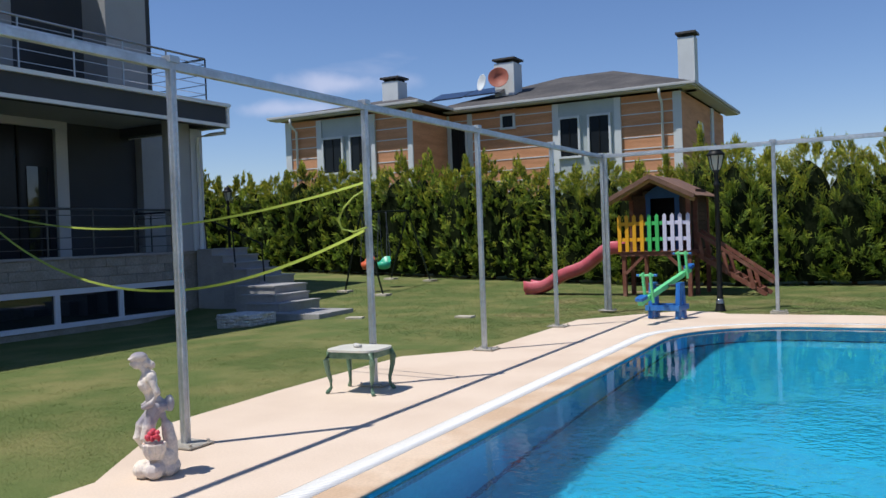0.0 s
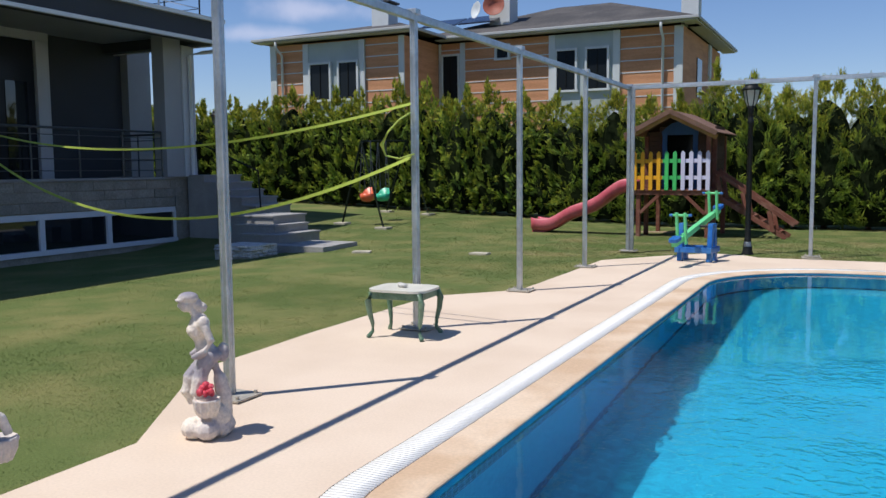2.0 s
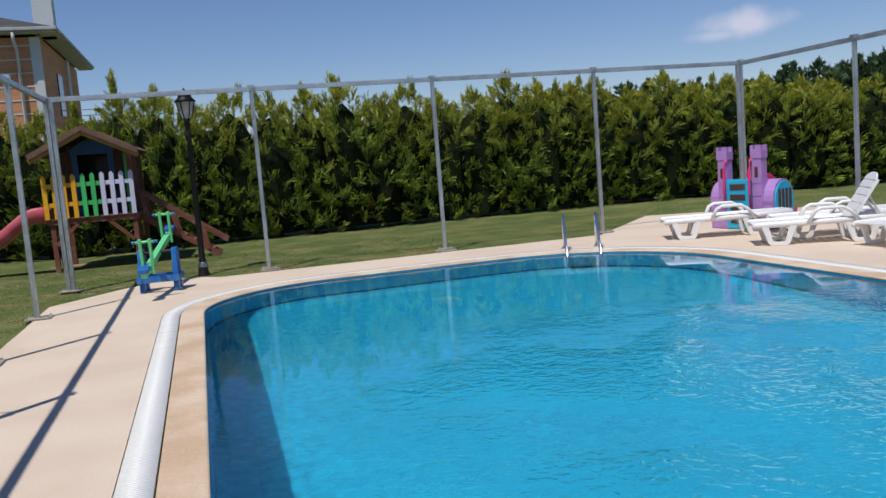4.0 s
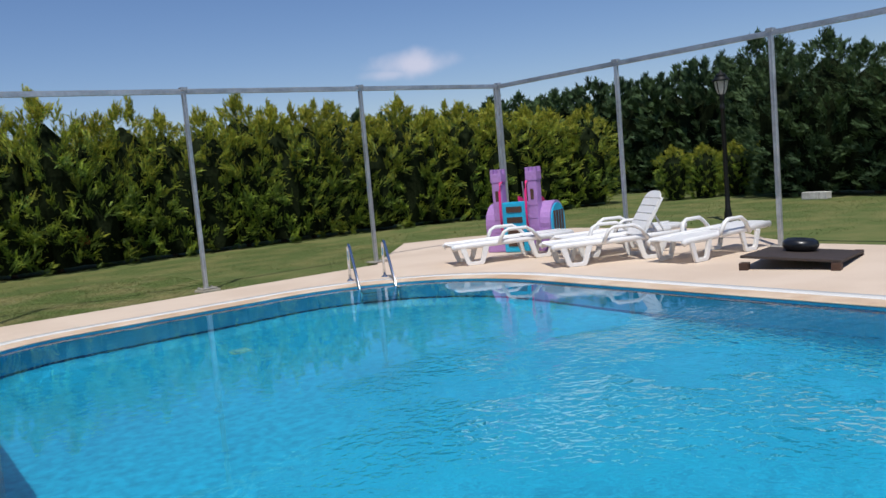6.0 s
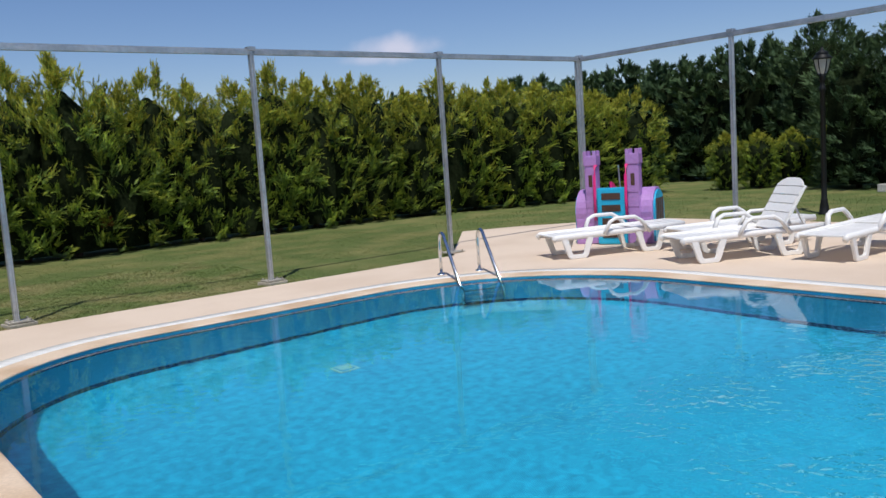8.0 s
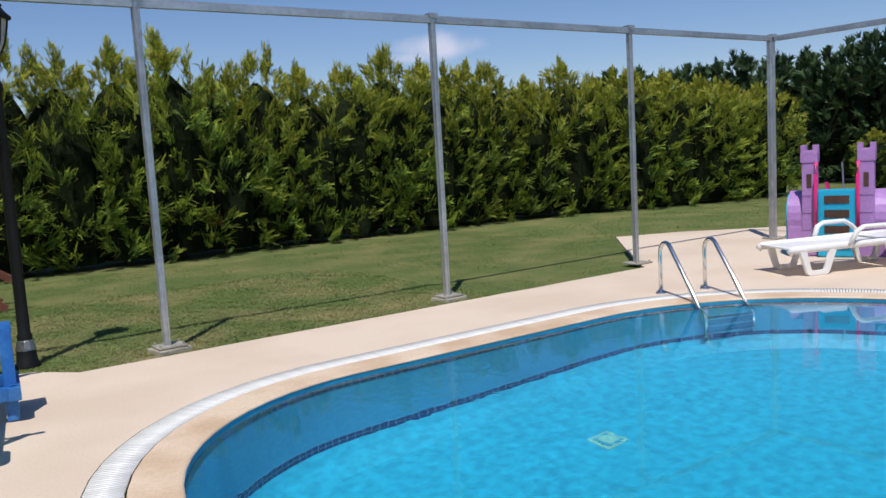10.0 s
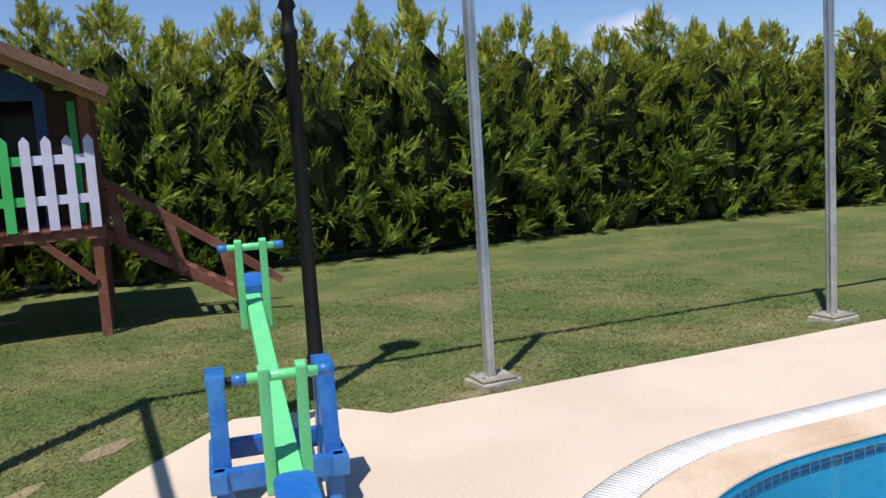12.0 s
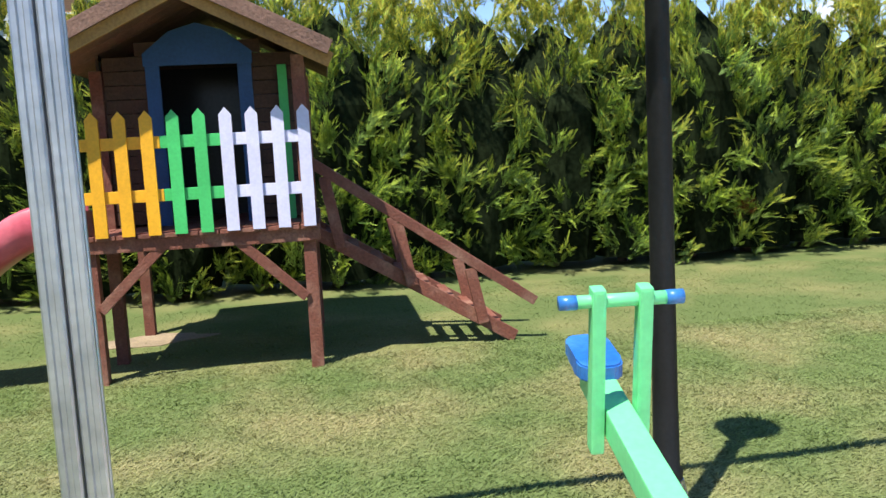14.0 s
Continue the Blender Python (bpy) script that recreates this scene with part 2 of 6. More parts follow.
M["wood_red"] = mat("stained_red_wood", (0.17, 0.055, 0.032), rough=0.7, var=0.25, s1=5, s2=60, bump=0.2, col2=(0.26, 0.13, 0.085), mixat=(0.5, 0.72), rnd=0.15)
M["wood_dark"] = mat("dark_brown_wood", (0.075, 0.038, 0.024), rough=0.75, var=0.25, s1=4, s2=50, bump=0.2, rnd=0.15)
M["wood_ochre"] = mat("ochre_trim_wood", (0.35, 0.19, 0.05), rough=0.7, var=0.2, s1=4, s2=50, bump=0.15)
M["roof_wood"] = mat("weathered_roof_wood", (0.20, 0.11, 0.075), rough=0.8, var=0.25, s1=4, s2=50, bump=0.25, rnd=0.15)
M["blue_trim"] = mat("navy_trim_paint", (0.018, 0.085, 0.25), rough=0.55, var=0.12, s1=4, s2=40, bump=0.05)
M["p_yellow"] = mat("yellow_paint", (0.82, 0.40, 0.015), rough=0.5, var=0.08, s1=5, s2=50, bump=0.06, rnd=0.05)
M["p_green"] = mat("green_paint", (0.06, 0.50, 0.13), rough=0.5, var=0.08, s1=5, s2=50, bump=0.06, rnd=0.05)
M["p_white"] = mat("lilac_white_paint", (0.64, 0.63, 0.80), rough=0.5, var=0.06, s1=5, s2=50, bump=0.06, rnd=0.05)
M["s_green"] = mat("seesaw_green_paint", (0.16, 0.66, 0.27), rough=0.35, var=0.06, s1=5, s2=50, bump=0.04)
M["s_blue"] = mat("seesaw_blue_paint", (0.015, 0.12, 0.42), rough=0.35, var=0.12, s1=5, s2=40, bump=0.06, col2=(0.04, 0.18, 0.46))
M["black"] = mat("black_iron_paint", (0.010, 0.011, 0.011), rough=0.5, var=0.2, s1=6, s2=60, bump=0.04, spec=0.22)
M["frost"] = mat("frosted_lamp_glass", (0.72, 0.72, 0.66), rough=0.25, var=0.04, bump=0.0, translucent=0.4)
M["foil"] = mat("foil_wrap", (0.40, 0.40, 0.39), rough=0.25, metal=0.9, s1=20, s2=60, bump=0.5)
M["table_top"] = mat("table_cream_top", (0.62, 0.60, 0.52), rough=0.5, var=0.1, s1=4, s2=40, bump=0.04)
M["table_green"] = mat("table_green_paint", (0.075, 0.15, 0.095), rough=0.45, var=0.2, s1=6, s2=40, bump=0.06, col2=(0.15, 0.24, 0.16))
M["strap"] = mat("neon_strap", (0.47, 0.58, 0.10), rough=0.6, var=0.08, s1=8, s2=90, bump=0.1, translucent=0.05)
M["bike_dark"] = mat("dark_board", (0.050, 0.036, 0.030), rough=0.7, var=0.2, s1=3, s2=60, bump=0.15)
M["rubber"] = mat("black_rubber", (0.012, 0.013, 0.015), rough=0.3, var=0.2, s1=8, s2=50, bump=0.05)
M["h_dark"] = mat("anthracite_render", (0.046, 0.051, 0.060), rough=0.8, var=0.12, s1=0.8, s2=60, bump=0.1)
M["h_white"] = mat("pale_grey_paint", (0.48, 0.49, 0.51), rough=0.7, var=0.06, s1=1, s2=50, bump=0.05)
M["h_grey"] = mat("mid_grey_paint", (0.32, 0.33, 0.345), rough=0.7, var=0.08, s1=1, s2=50, bump=0.05)
M["pvc"] = mat("white_pvc", (0.72, 0.73, 0.75), rough=0.35, var=0.03, bump=0.0)
M["stone_clad"] = mat("stone_cladding", (0.26, 0.232, 0.19), rough=0.85, var=0.2, s1=2.2, s2=25, bump=0.35, col2=(0.33, 0.29, 0.24), rnd=0.09)
M["step_stone"] = mat("step_stone", (0.33, 0.32, 0.31), rough=0.8, var=0.15, s1=2, s2=40, bump=0.15, rnd=0.06)
M["dark_glass"] = mat("dark_window_glass", (0.012, 0.016, 0.020), rough=0.03, var=0.05, bump=0.0, spec=0.9)
M["n_glass"] = mat("far_window_glass", (0.014, 0.018, 0.022), rough=0.3, var=0.1, bump=0.0, spec=0.2)
# Near-black of the glass door; in the playhouse it paints the cabin's shade.
M["door_dark"] = mat("unlit_door_dark", (0.026, 0.029, 0.036), rough=0.2, var=0.1, bump=0.0, spec=0.15)
M["room"] = mat("dim_room", (0.12, 0.12, 0.13), rough=0.9)
M["brick"] = mat("orange_cladding", (0.60, 0.29, 0.15), rough=0.85, var=0.14, s1=1.1, s2=16, bump=0.15, col2=(0.51, 0.235, 0.115), stretch=(0.5, 0.5, 4))
M["n_white"] = mat("neighbour_trim", (0.60, 0.63, 0.64), rough=0.7, var=0.06)
M["n_trim"] = mat("weathered_gutter", (0.46, 0.47, 0.48), rough=0.7, var=0.08)
M["n_green"] = mat("neighbour_panel", (0.42, 0.47, 0.47), rough=0.7, var=0.06)
M["shingle"] = mat("dark_shingle", (0.050, 0.047, 0.047), rough=0.9, var=0.25, s1=0.6, s2=9, bump=0.3, col2=(0.085, 0.078, 0.075))
M["panel"] = mat("solar_panel", (0.02, 0.03, 0.06), rough=0.15, var=0.1, bump=0.0, spec=0.8)
M["rust"] = mat("rusty_dish", (0.36, 0.10, 0.06), rough=0.6, var=0.2, s1=4, s2=30, bump=0.05)
M["statue_pale"] = mat("pale_cast_stone", (0.78, 0.70, 0.60), rough=0.8, var=0.14, s1=7, s2=60, bump=0.2, col2=(0.64, 0.57, 0.52))
M["statue"] = mat("cast_stone", (0.76, 0.67, 0.57), rough=0.8, var=0.14, s1=7, s2=60, bump=0.2, col2=(0.56, 0.50, 0.47))
M["petal"] = mat("coral_petal", (0.75, 0.08, 0.12), rough=0.6, var=0.15, bump=0.0, translucent=0.2)
M["seat_or"] = mat("orange_plastic", (0.70, 0.13, 0.05), rough=0.4, var=0.06, bump=0.0)
M["seat_gr"] = mat("teal_plastic", (0.04, 0.46, 0.28), rough=0.4, var=0.06, bump=0.0)
M["swing_iron"] = mat("dull_green_iron", (0.016, 0.024, 0.016), rough=0.8, var=0.2, bump=0.05, spec=0.1)
M["rope"] = mat("rope", (0.09, 0.11, 0.14), rough=0.9)
M["lime"] = mat("white_rubble", (0.62, 0.60, 0.56), rough=0.9, var=0.25, s1=12, s2=50, bump=0.5, rnd=0.12)
M["earth"] = mat("bare_earth", (0.30, 0.225, 0.135), rough=1.0, var=0.2, s1=3, s2=40, bump=0.4)
M["drain"] = mat("drain_mosaic", (0.17, 0.37, 0.33), rough=0.4, var=0.2, s1=9, s2=30, bump=0.0)


def painted_statue(m, bands):
    n, ln = m.node_tree.nodes, m.node_tree.links
    bs = n["Principled BSDF"]
    src = bs.inputs["Base Color"].links[0].from_socket
    tc = n.new("ShaderNodeTexCoord")
    sp = n.new("ShaderNodeSeparateXYZ")
    ln.new(tc.outputs["Object"], sp.inputs[0])
    cr = n.new("ShaderNodeValToRGB")
    cr.color_ramp.interpolation = "EASE"
    el = cr.color_ramp.elements
    el[0].position, el[0].color = 0.0, (0, 0, 0, 1)
    el[1].position, el[1].color = 1.0, (1, 1, 1, 1)
    for pos, v in bands:
        e = el.new(pos)
        e.color = (v, v, v, 1)
    ln.new(sp.outputs["Z"], cr.inputs["Fac"])
    mx = n.new("ShaderNodeMixRGB")
    mx.inputs["Color2"].default_value = (0.20, 0.19, 0.25, 1)
    ln.new(cr.outputs["Color"], mx.inputs["Fac"])
    ln.new(src, mx.inputs["Color1"])
    ln.new(mx.outputs["Color"], bs.inputs["Base Color"])


painted_statue(M["statue"], ((0.35, 0), (0.38, 0.75), (0.50, 0.7), (0.54, 0.1), (0.82, 0.15), (0.86, 0.9)))
painted_statue(M["statue_pale"], ((0.34, 0), (0.36, 0.35), (0.45, 0.35), (0.48, 0.0), (0.83, 0.0), (0.86, 0.8)))


# ---- building helpers ----
def obj(name, bm, material, parent=None, label="", smooth=False):
    me = bpy.data.meshes.new(name)
    bm.normal_update()
    bm.to_mesh(me)
    bm.free()
    me.materials.append(material)
    if smooth:
        me.polygons.foreach_set("use_smooth", [True] * len(me.polygons))
    ob = new(name, me)
    if parent is not None:
        ob.parent = parent
    if label:
        ob["label"] = label
    return ob


def part(name, bm, material, parent, label="", smooth=False):
    return obj(name, bm, material, parent, label, smooth)


def thing(name, label, category, group="", at=(0, 0, 0), turn=0.0, kind=""):
    ob = new(name)
    ob.matrix_basis = pose(*at, 0, 0, turn)
    return tagged(ob, label, category, group, kind)


def box(bm, x, y, z, sx, sy, sz, m=None, bev=0.0):
    """A box by its centre and sizes, in the frame m, with bevelled edges."""
    r = bmesh.ops.create_cube(bm, size=1, matrix=(m or Matrix()) @ Matrix.Translation((x, y, z)) @ Matrix.Diagonal((sx, sy, sz, 1)))
    if bev:
        es = list({e for v in r["verts"] for e in v.link_edges})
        bmesh.ops.bevel(bm, geom=es, offset=bev, segments=2, affect="EDGES", profile=0.7)
    return bm


def boxed(x0, x1, y0, y1, z0, z1, bev=0.0):
    return box(bmesh.new(), (x0 + x1) / 2, (y0 + y1) / 2, (z0 + z1) / 2, x1 - x0, y1 - y0, z1 - z0, None, bev)


def rod(bm, p, q, r, seg=10, r2=None):
    p, q = Vector(p), Vector(q)
    d = q - p
    m = Matrix.Translation((p + q) / 2) @ d.to_track_quat("Z", "Y").to_matrix().to_4x4()
    bmesh.ops.create_cone(bm, cap_ends=True, segments=seg, radius1=r, radius2=r if r2 is None else r2, depth=d.length, matrix=m)
    return bm


def beam(bm, p, q, w, h, bev=0.0, up=(0, 0, 1)):
    """A square bar from p to q, w across and h upright."""
    p, q = Vector(p), Vector(q)
    d = (q - p).normalized()
    side = d.cross(Vector(up)).normalized()
    top = side.cross(d)
    m = Matrix((side, d, top)).transposed().to_4x4()
    m.translation = (p + q) / 2
    return box(bm, 0, 0, 0, w, (q - p).length, h, m, bev)


def sweep(bm, pts, r, seg=8, flat=1.0, cap=True):
    """A tube along points; flat squeezes it upright."""
    pts = [Vector(p) for p in pts]
    rings = []
    for i, p in enumerate(pts):
        d = (pts[min(i + 1, len(pts) - 1)] - pts[max(i - 1, 0)]).normalized()
        ref = Vector((0, 0, 1)) if abs(d.z) < 0.95 else Vector((0, 1, 0))
        s = d.cross(ref).normalized()
        u = s.cross(d)
        rr = r[i] if isinstance(r, (list, tuple)) else r
        rings.append([bm.verts.new(p + s * math.cos(a) * rr + u * math.sin(a) * rr * flat) for a in [2 * math.pi * k / seg for k in range(seg)]])
    for a, b in zip(rings, rings[1:]):
        for k in range(seg):
            bm.faces.new((a[k], a[(k + 1) % seg], b[(k + 1) % seg], b[k]))
    if cap:
        bm.faces.new(rings[0][::-1])
        bm.faces.new(rings[-1])
    return bm


def lathe(bm, profile, seg=16, at=(0, 0, 0)):
    rings = [[bm.verts.new((at[0] + r * math.cos(2 * math.pi * k / seg), at[1] + r * math.sin(2 * math.pi * k / seg), at[2] + z)) for k in range(seg)]
             for r, z in profile]
    for a, b in zip(rings, rings[1:]):
        for k in range(seg):
            bm.faces.new((a[k], a[(k + 1) % seg], b[(k + 1) % seg], b[k]))
    bm.faces.new(rings[0][::-1])
    bm.faces.new(rings[-1])
    return bm


def ball(bm, c, sx, sy, sz, seg=14, m=None):
    bmesh.ops.create_uvsphere(bm, u_segments=seg, v_segments=max(6, seg * 2 // 3), radius=1,
                              matrix=Matrix.Translation(c) @ (m or Matrix()) @ Matrix.Diagonal((sx, sy, sz, 1)))
    return bm


def slab(bm, outline, axis_m, depth):
    """An outline in a plane, thickened: axis_m carries (u, v, 0) into the world, depth goes along its z."""
    a = [bm.verts.new(axis_m @ Vector((u, v, 0))) for u, v in outline]
    b = [bm.verts.new(axis_m @ Vector((u, v, depth))) for u, v in outline]
    bm.faces.new(a[::-1])
    bm.faces.new(b)
    for i in range(len(a)):
        j = (i + 1) % len(a)
        bm.faces.new((a[i], a[j], b[j], b[i]))
    bmesh.ops.recalc_face_normals(bm, faces=bm.faces)
    return bm


def raw(name, verts, faces_n, material, parent=None, smooth=False):
    """A mesh from arrays; faces_n: triangle vertex indices."""
    me = bpy.data.meshes.new(name)
    me.vertices.add(len(verts))
    me.vertices.foreach_set("co", np.asarray(verts, dtype=np.float32).ravel())
    nf = len(faces_n)
    me.loops.add(nf * 3)
    me.loops.foreach_set("vertex_index", np.asarray(faces_n, dtype=np.int32).ravel())
    me.polygons.add(nf)
    me.polygons.foreach_set("loop_start", np.arange(nf, dtype=np.int32) * 3)
    me.update(calc_edges=True)
    me.materials.append(material)
    return me


def smoothstep(a, b, v):
    t = min(1.0, max(0.0, (v - a) / (b - a)))
    return t * t * (3 - 2 * t)


def ground_z(x, y):
    """The lawn: level round the pool, rising gently towards the far corner and falling to the dark house."""
    lift = 0.034 * max(0.0, -x - 6.0) * smoothstep(13.0, 23.0, y) * (1 - smoothstep(40, 60, -x))
    dip = 0.24 * smoothstep(9.0, 15.0, -x) * (1 - smoothstep(13.5, 17.0, y))
    return -0.03 + lift - dip + 0.012 * noise.noise((x * 0.5, y * 0.5, 0.0))


# ---- pool and deck ----
PX0, PX1, PY0, PY1 = -3.13, 3.53, 2.60, 13.42
CORNERS = ((PX1, PY0, 1.2, -90), (PX1, PY1, 2.3, 0), (PX0, PY1, 1.8, 90), (PX0, PY0, 1.2, 180))
ARC, SIDE = 14, 16


def pool_loop(off):
    """The pool's rounded outline, moved outwards by off, as points with a steady count."""
    arcs = []
    for cx, cy, r, a0 in CORNERS:
        ox = cx - math.copysign(r, cx - 0.2)
        oy = cy - math.copysign(r, cy - 7)
        arcs.append([(ox + (r + off) * math.cos(radians(a0 + 90 * k / ARC)), oy + (r + off) * math.sin(radians(a0 + 90 * k / ARC))) for k in range(ARC + 1)])
    loop = []
    for i, arc in enumerate(arcs):
        loop += arc
        e, s = arc[-1], arcs[(i + 1) % 4][0]
        loop += [(e[0] + (s[0] - e[0]) * k / SIDE, e[1] + (s[1] - e[1]) * k / SIDE) for k in range(1, SIDE)]
    return loop


def rings(bm, spec):
    """Bands of faces between pool outlines; spec: rows of (offset, z)."""
    rows = [[bm.verts.new((x, y, z)) for x, y in pool_loop(off)] for off, z in spec]
    for a, b in zip(rows, rows[1:]):
        for k in range(len(a)):
            j = (k + 1) % len(a)
            bm.faces.new((a[k], a[j], b[j], b[k]))
    return rows


DECK = [(-4.95, -9.0), (-4.95, 3.70), (-5.85, 5.12), (-5.93, 6.8), (-5.93, 9.2), (-5.14, 10.1), (-5.14, 13.8), (-4.30, 14.92), (-3.86, 15.38), (-3.70, 15.55), (-3.12, 15.42),
        (-2.86, 15.11), (3.75, 15.09), (3.95, 15.37), (6.15, 17.76), (7.15, 17.30), (9.1, 15.75), (9.1, 12.0), (7.9, 10.6), (7.4, 9.6), (7.4, -9.0)]


def inside(poly, x, y):
    hit = False
    for (x0, y0), (x1, y1) in zip(poly, poly[1:] + poly[:1]):
        if (y0 > y) != (y1 > y) and x < (x1 - x0) * (y - y0) / (y1 - y0) + x0:
            hit = not hit
    return hit


def build_deck():
    bm = bmesh.new()
    inner = [bm.verts.new((x, y, 0)) for x, y in pool_loop(0.475)]
    edge = []
    for (x0, y0), (x1, y1) in zip(DECK, DECK[1:] + DECK[:1]):
        n = max(1, int(math.hypot(x1 - x0, y1 - y0) / 0.35)) if y0 > -5 else 1
        for k in range(n):
            w = 0.018 * noise.noise((x0 + k * 1.7, y0 * 1.3 + k, 3.0)) if k else 0
            edge.append(bm.verts.new((x0 + (x1 - x0) * k / n + w, y0 + (y1 - y0) * k / n + w, 0)))
    es = []
    for loop in (inner, edge):
        es += [bm.edges.new((loop[k], loop[(k + 1) % len(loop)])) for k in range(len(loop))]
    bmesh.ops.triangle_fill(bm, use_beauty=True, use_dissolve=False, edges=es)
    bmesh.ops.recalc_face_normals(bm, faces=bm.faces)
    if sum(f.normal.z for f in bm.faces) < 0:
        bmesh.ops.reverse_faces(bm, faces=bm.faces)
    rim = [e for e in bm.edges if e.is_boundary]
    r = bmesh.ops.extrude_edge_only(bm, edges=rim)
    bmesh.ops.translate(bm, verts=[v for v in r["geom"] if isinstance(v, bmesh.types.BMVert)], vec=(0, 0, -0.14))
    bmesh.ops.recalc_face_normals(bm, faces=bm.faces)
    return tagged(obj("pavement", bm, M["deck"]), "smooth cream stone pool deck with stepped lawn edge", "pavement", kind="structure")


def build_pool():
    bm = bmesh.new()
    rows = rings(bm, ((0.0, -0.012), (0.0, -1.36)))
    root = thing("pool_basin", "blue tiled swimming pool basin with rounded corners", "pool", kind="structure")
    part("pool_wall", bm, M["tile"], root)
    bm = bmesh.new()
    rows = rings(bm, ((0.0, -1.36), (-0.10, -1.46), (-0.30, -1.56)))
    bm.faces.new(rows[-1])
    bmesh.ops.recalc_face_normals(bm, faces=bm.faces)
    part("pool_floor", bm, M["pool_floor"], root)
    for z0, z1, name in ((-0.235, -0.095, "waterline_band"), (-1.355, -1.225, "lower_band")):
        bm = bmesh.new()
        rings(bm, ((-0.001, z1), (-0.004, z1), (-0.004, z0), (-0.001, z0)))
        part(name, bm, M["band"], root, "dark blue mosaic band")
    for size, z, m in ((0.22, -1.556, "drain"), (0.15, -1.546, "tile"), (0.12, -1.538, "drain")):
        bm = bmesh.new()
        box(bm, 0.04, 12.28, z, size, size, 0.016, None, 0.004)
        part("floor_drain", bm, M[m], root, "square green and white floor drain")
    bm = bmesh.new()
    bm.faces.new([bm.verts.new((x, y, -0.03)) for x, y in pool_loop(-0.0005)])
    w = tagged(obj("water", bm, M["water"]), "clear blue pool water with small ripples", "water", kind="structure")
    w.visible_shadow = False
    bm = bmesh.new()
    rings(bm, ((0.262, -0.10), (0.262, -0.012), (0.258, 0.004), (0.02, 0.006), (0.006, 0.003), (-0.003, -0.003), (-0.005, -0.009), (0.0, -0.015)))
    c = obj("pool_coping", bm, M["coping"], smooth=False)
    tagged(c, "tan stone pool coping with rounded nose", "coping", kind="structure")
    bm = bmesh.new()
    rings(bm, ((0.477, -0.002), (0.475, -0.12), (0.262, -0.12), (0.262, -0.02)))
    tagged(obj("drain_channel", bm, M["channel"]), "grey overflow channel round the pool", "channel", kind="structure")


def build_ground():
    xs = [-3000, -800, -200, -90, -60] + [-45 + i * 1.5 for i in range(14)] + [-24 + i * 0.75 for i in range(18)] + [-10.5 + i * 0.5 for i in range(15)]
    xs = [v for v in xs if v < -3.2] + [-3.2, -2, 0, 2, 3.62, 4.5] + [5.5 + i for i in range(16)] + [24, 30, 40, 60, 90, 200, 800, 3000]
    ys = [-3000, -800, -200, -90, -40, -20, -9, -4, 0, 1.5, 2.48, 4, 6, 8, 10, 12, 13.64, 14] + [14.5 + i * 0.5 for i in range(24)] + [27, 28.5, 30, 33, 36, 40, 46, 54, 70, 100, 200, 800, 3000]
    bm = bmesh.new()
    vs = [[bm.verts.new((x, y, ground_z(x, y) if -80 < x < 80 and -40 < y < 80 else -0.03)) for x in xs] for y in ys]
    for j in range(len(ys) - 1):
        for i in range(len(xs) - 1):
            if -3.3 < xs[i] < 3.6 and 2.4 < ys[j] < 13.6:
                continue
            bm.faces.new((vs[j][i], vs[j][i + 1], vs[j + 1][i + 1], vs[j + 1][i]))
    return tagged(obj("ground", bm, M["lawn"], smooth=True), "mown green lawn with dry yellow patches", "lawn", kind="structure")


build_ground()
build_deck()
build_pool()


# ---- steel frame round the pool ----
TOP = 2.94


def strut(bm, x, y, z0, z1, w=0.061):
    """A rolled steel upright with grooved faces."""
    h, g = w / 2, w * 0.11
    prof = []
    for k in range(4):
        a = k * math.pi / 2
        c, s = round(math.cos(a)), round(math.sin(a))
        for u, v in ((h, -h + g), (h, -g * 1.6), (h - g * 0.9, -g), (h - g * 0.9, g), (h, g * 1.6), (h, h - g)):
            prof.append((u * c - v * s, u * s + v * c))
    return slab(bm, prof, Matrix.Translation((x, y, z0)), z1 - z0)


def frame_post(x, y, double=None, pad=False, plate=0.15):
    post = thing("steel_post", "galvanised steel frame post bolted to a base plate" + (" on concrete" if pad else ""), "post", "steel frame posts", (x, y, 0))
    base = 0.02 if not pad else 0.035
    part("upright", strut(bmesh.new(), 0, 0, base, TOP), M["steel"], post)
    if double:
        part("upright", strut(bmesh.new(), double[0], double[1], base, TOP), M["steel"], post)
    bm = bmesh.new()
    box(bm, 0.02, 0, base - 0.006, plate * 2, plate * 1.7, 0.014, None, 0.003)
    part("base_plate", bm, M["plate"], post, "weathered steel base plate")
    for sx in (-1, 1):
        for sy in (-1, 1):
            bm = bmesh.new()
            rod(bm, (sx * plate * 0.8 + 0.02, sy * plate * 0.62, base), (sx * plate * 0.8 + 0.02, sy * plate * 0.62, base + 0.022), 0.012, 6)
            part("bolt", bm, M["plate"], post)
    if pad:
        bm = bmesh.new()
        box(bm, 0.02, 0.0, -0.035, 0.29, 0.26, 0.10, pose(0, 0, 0, 0, 0, 9), 0.012)
        part("concrete_pad", bm, M["concrete"], post, "rough concrete pad")
    bm = bmesh.new()
    box(bm, 0, 0, TOP + 0.01, 0.10, 0.10, 0.05, None, 0.006)
    part("top_bracket", bm, M["steel"], post)
    return post


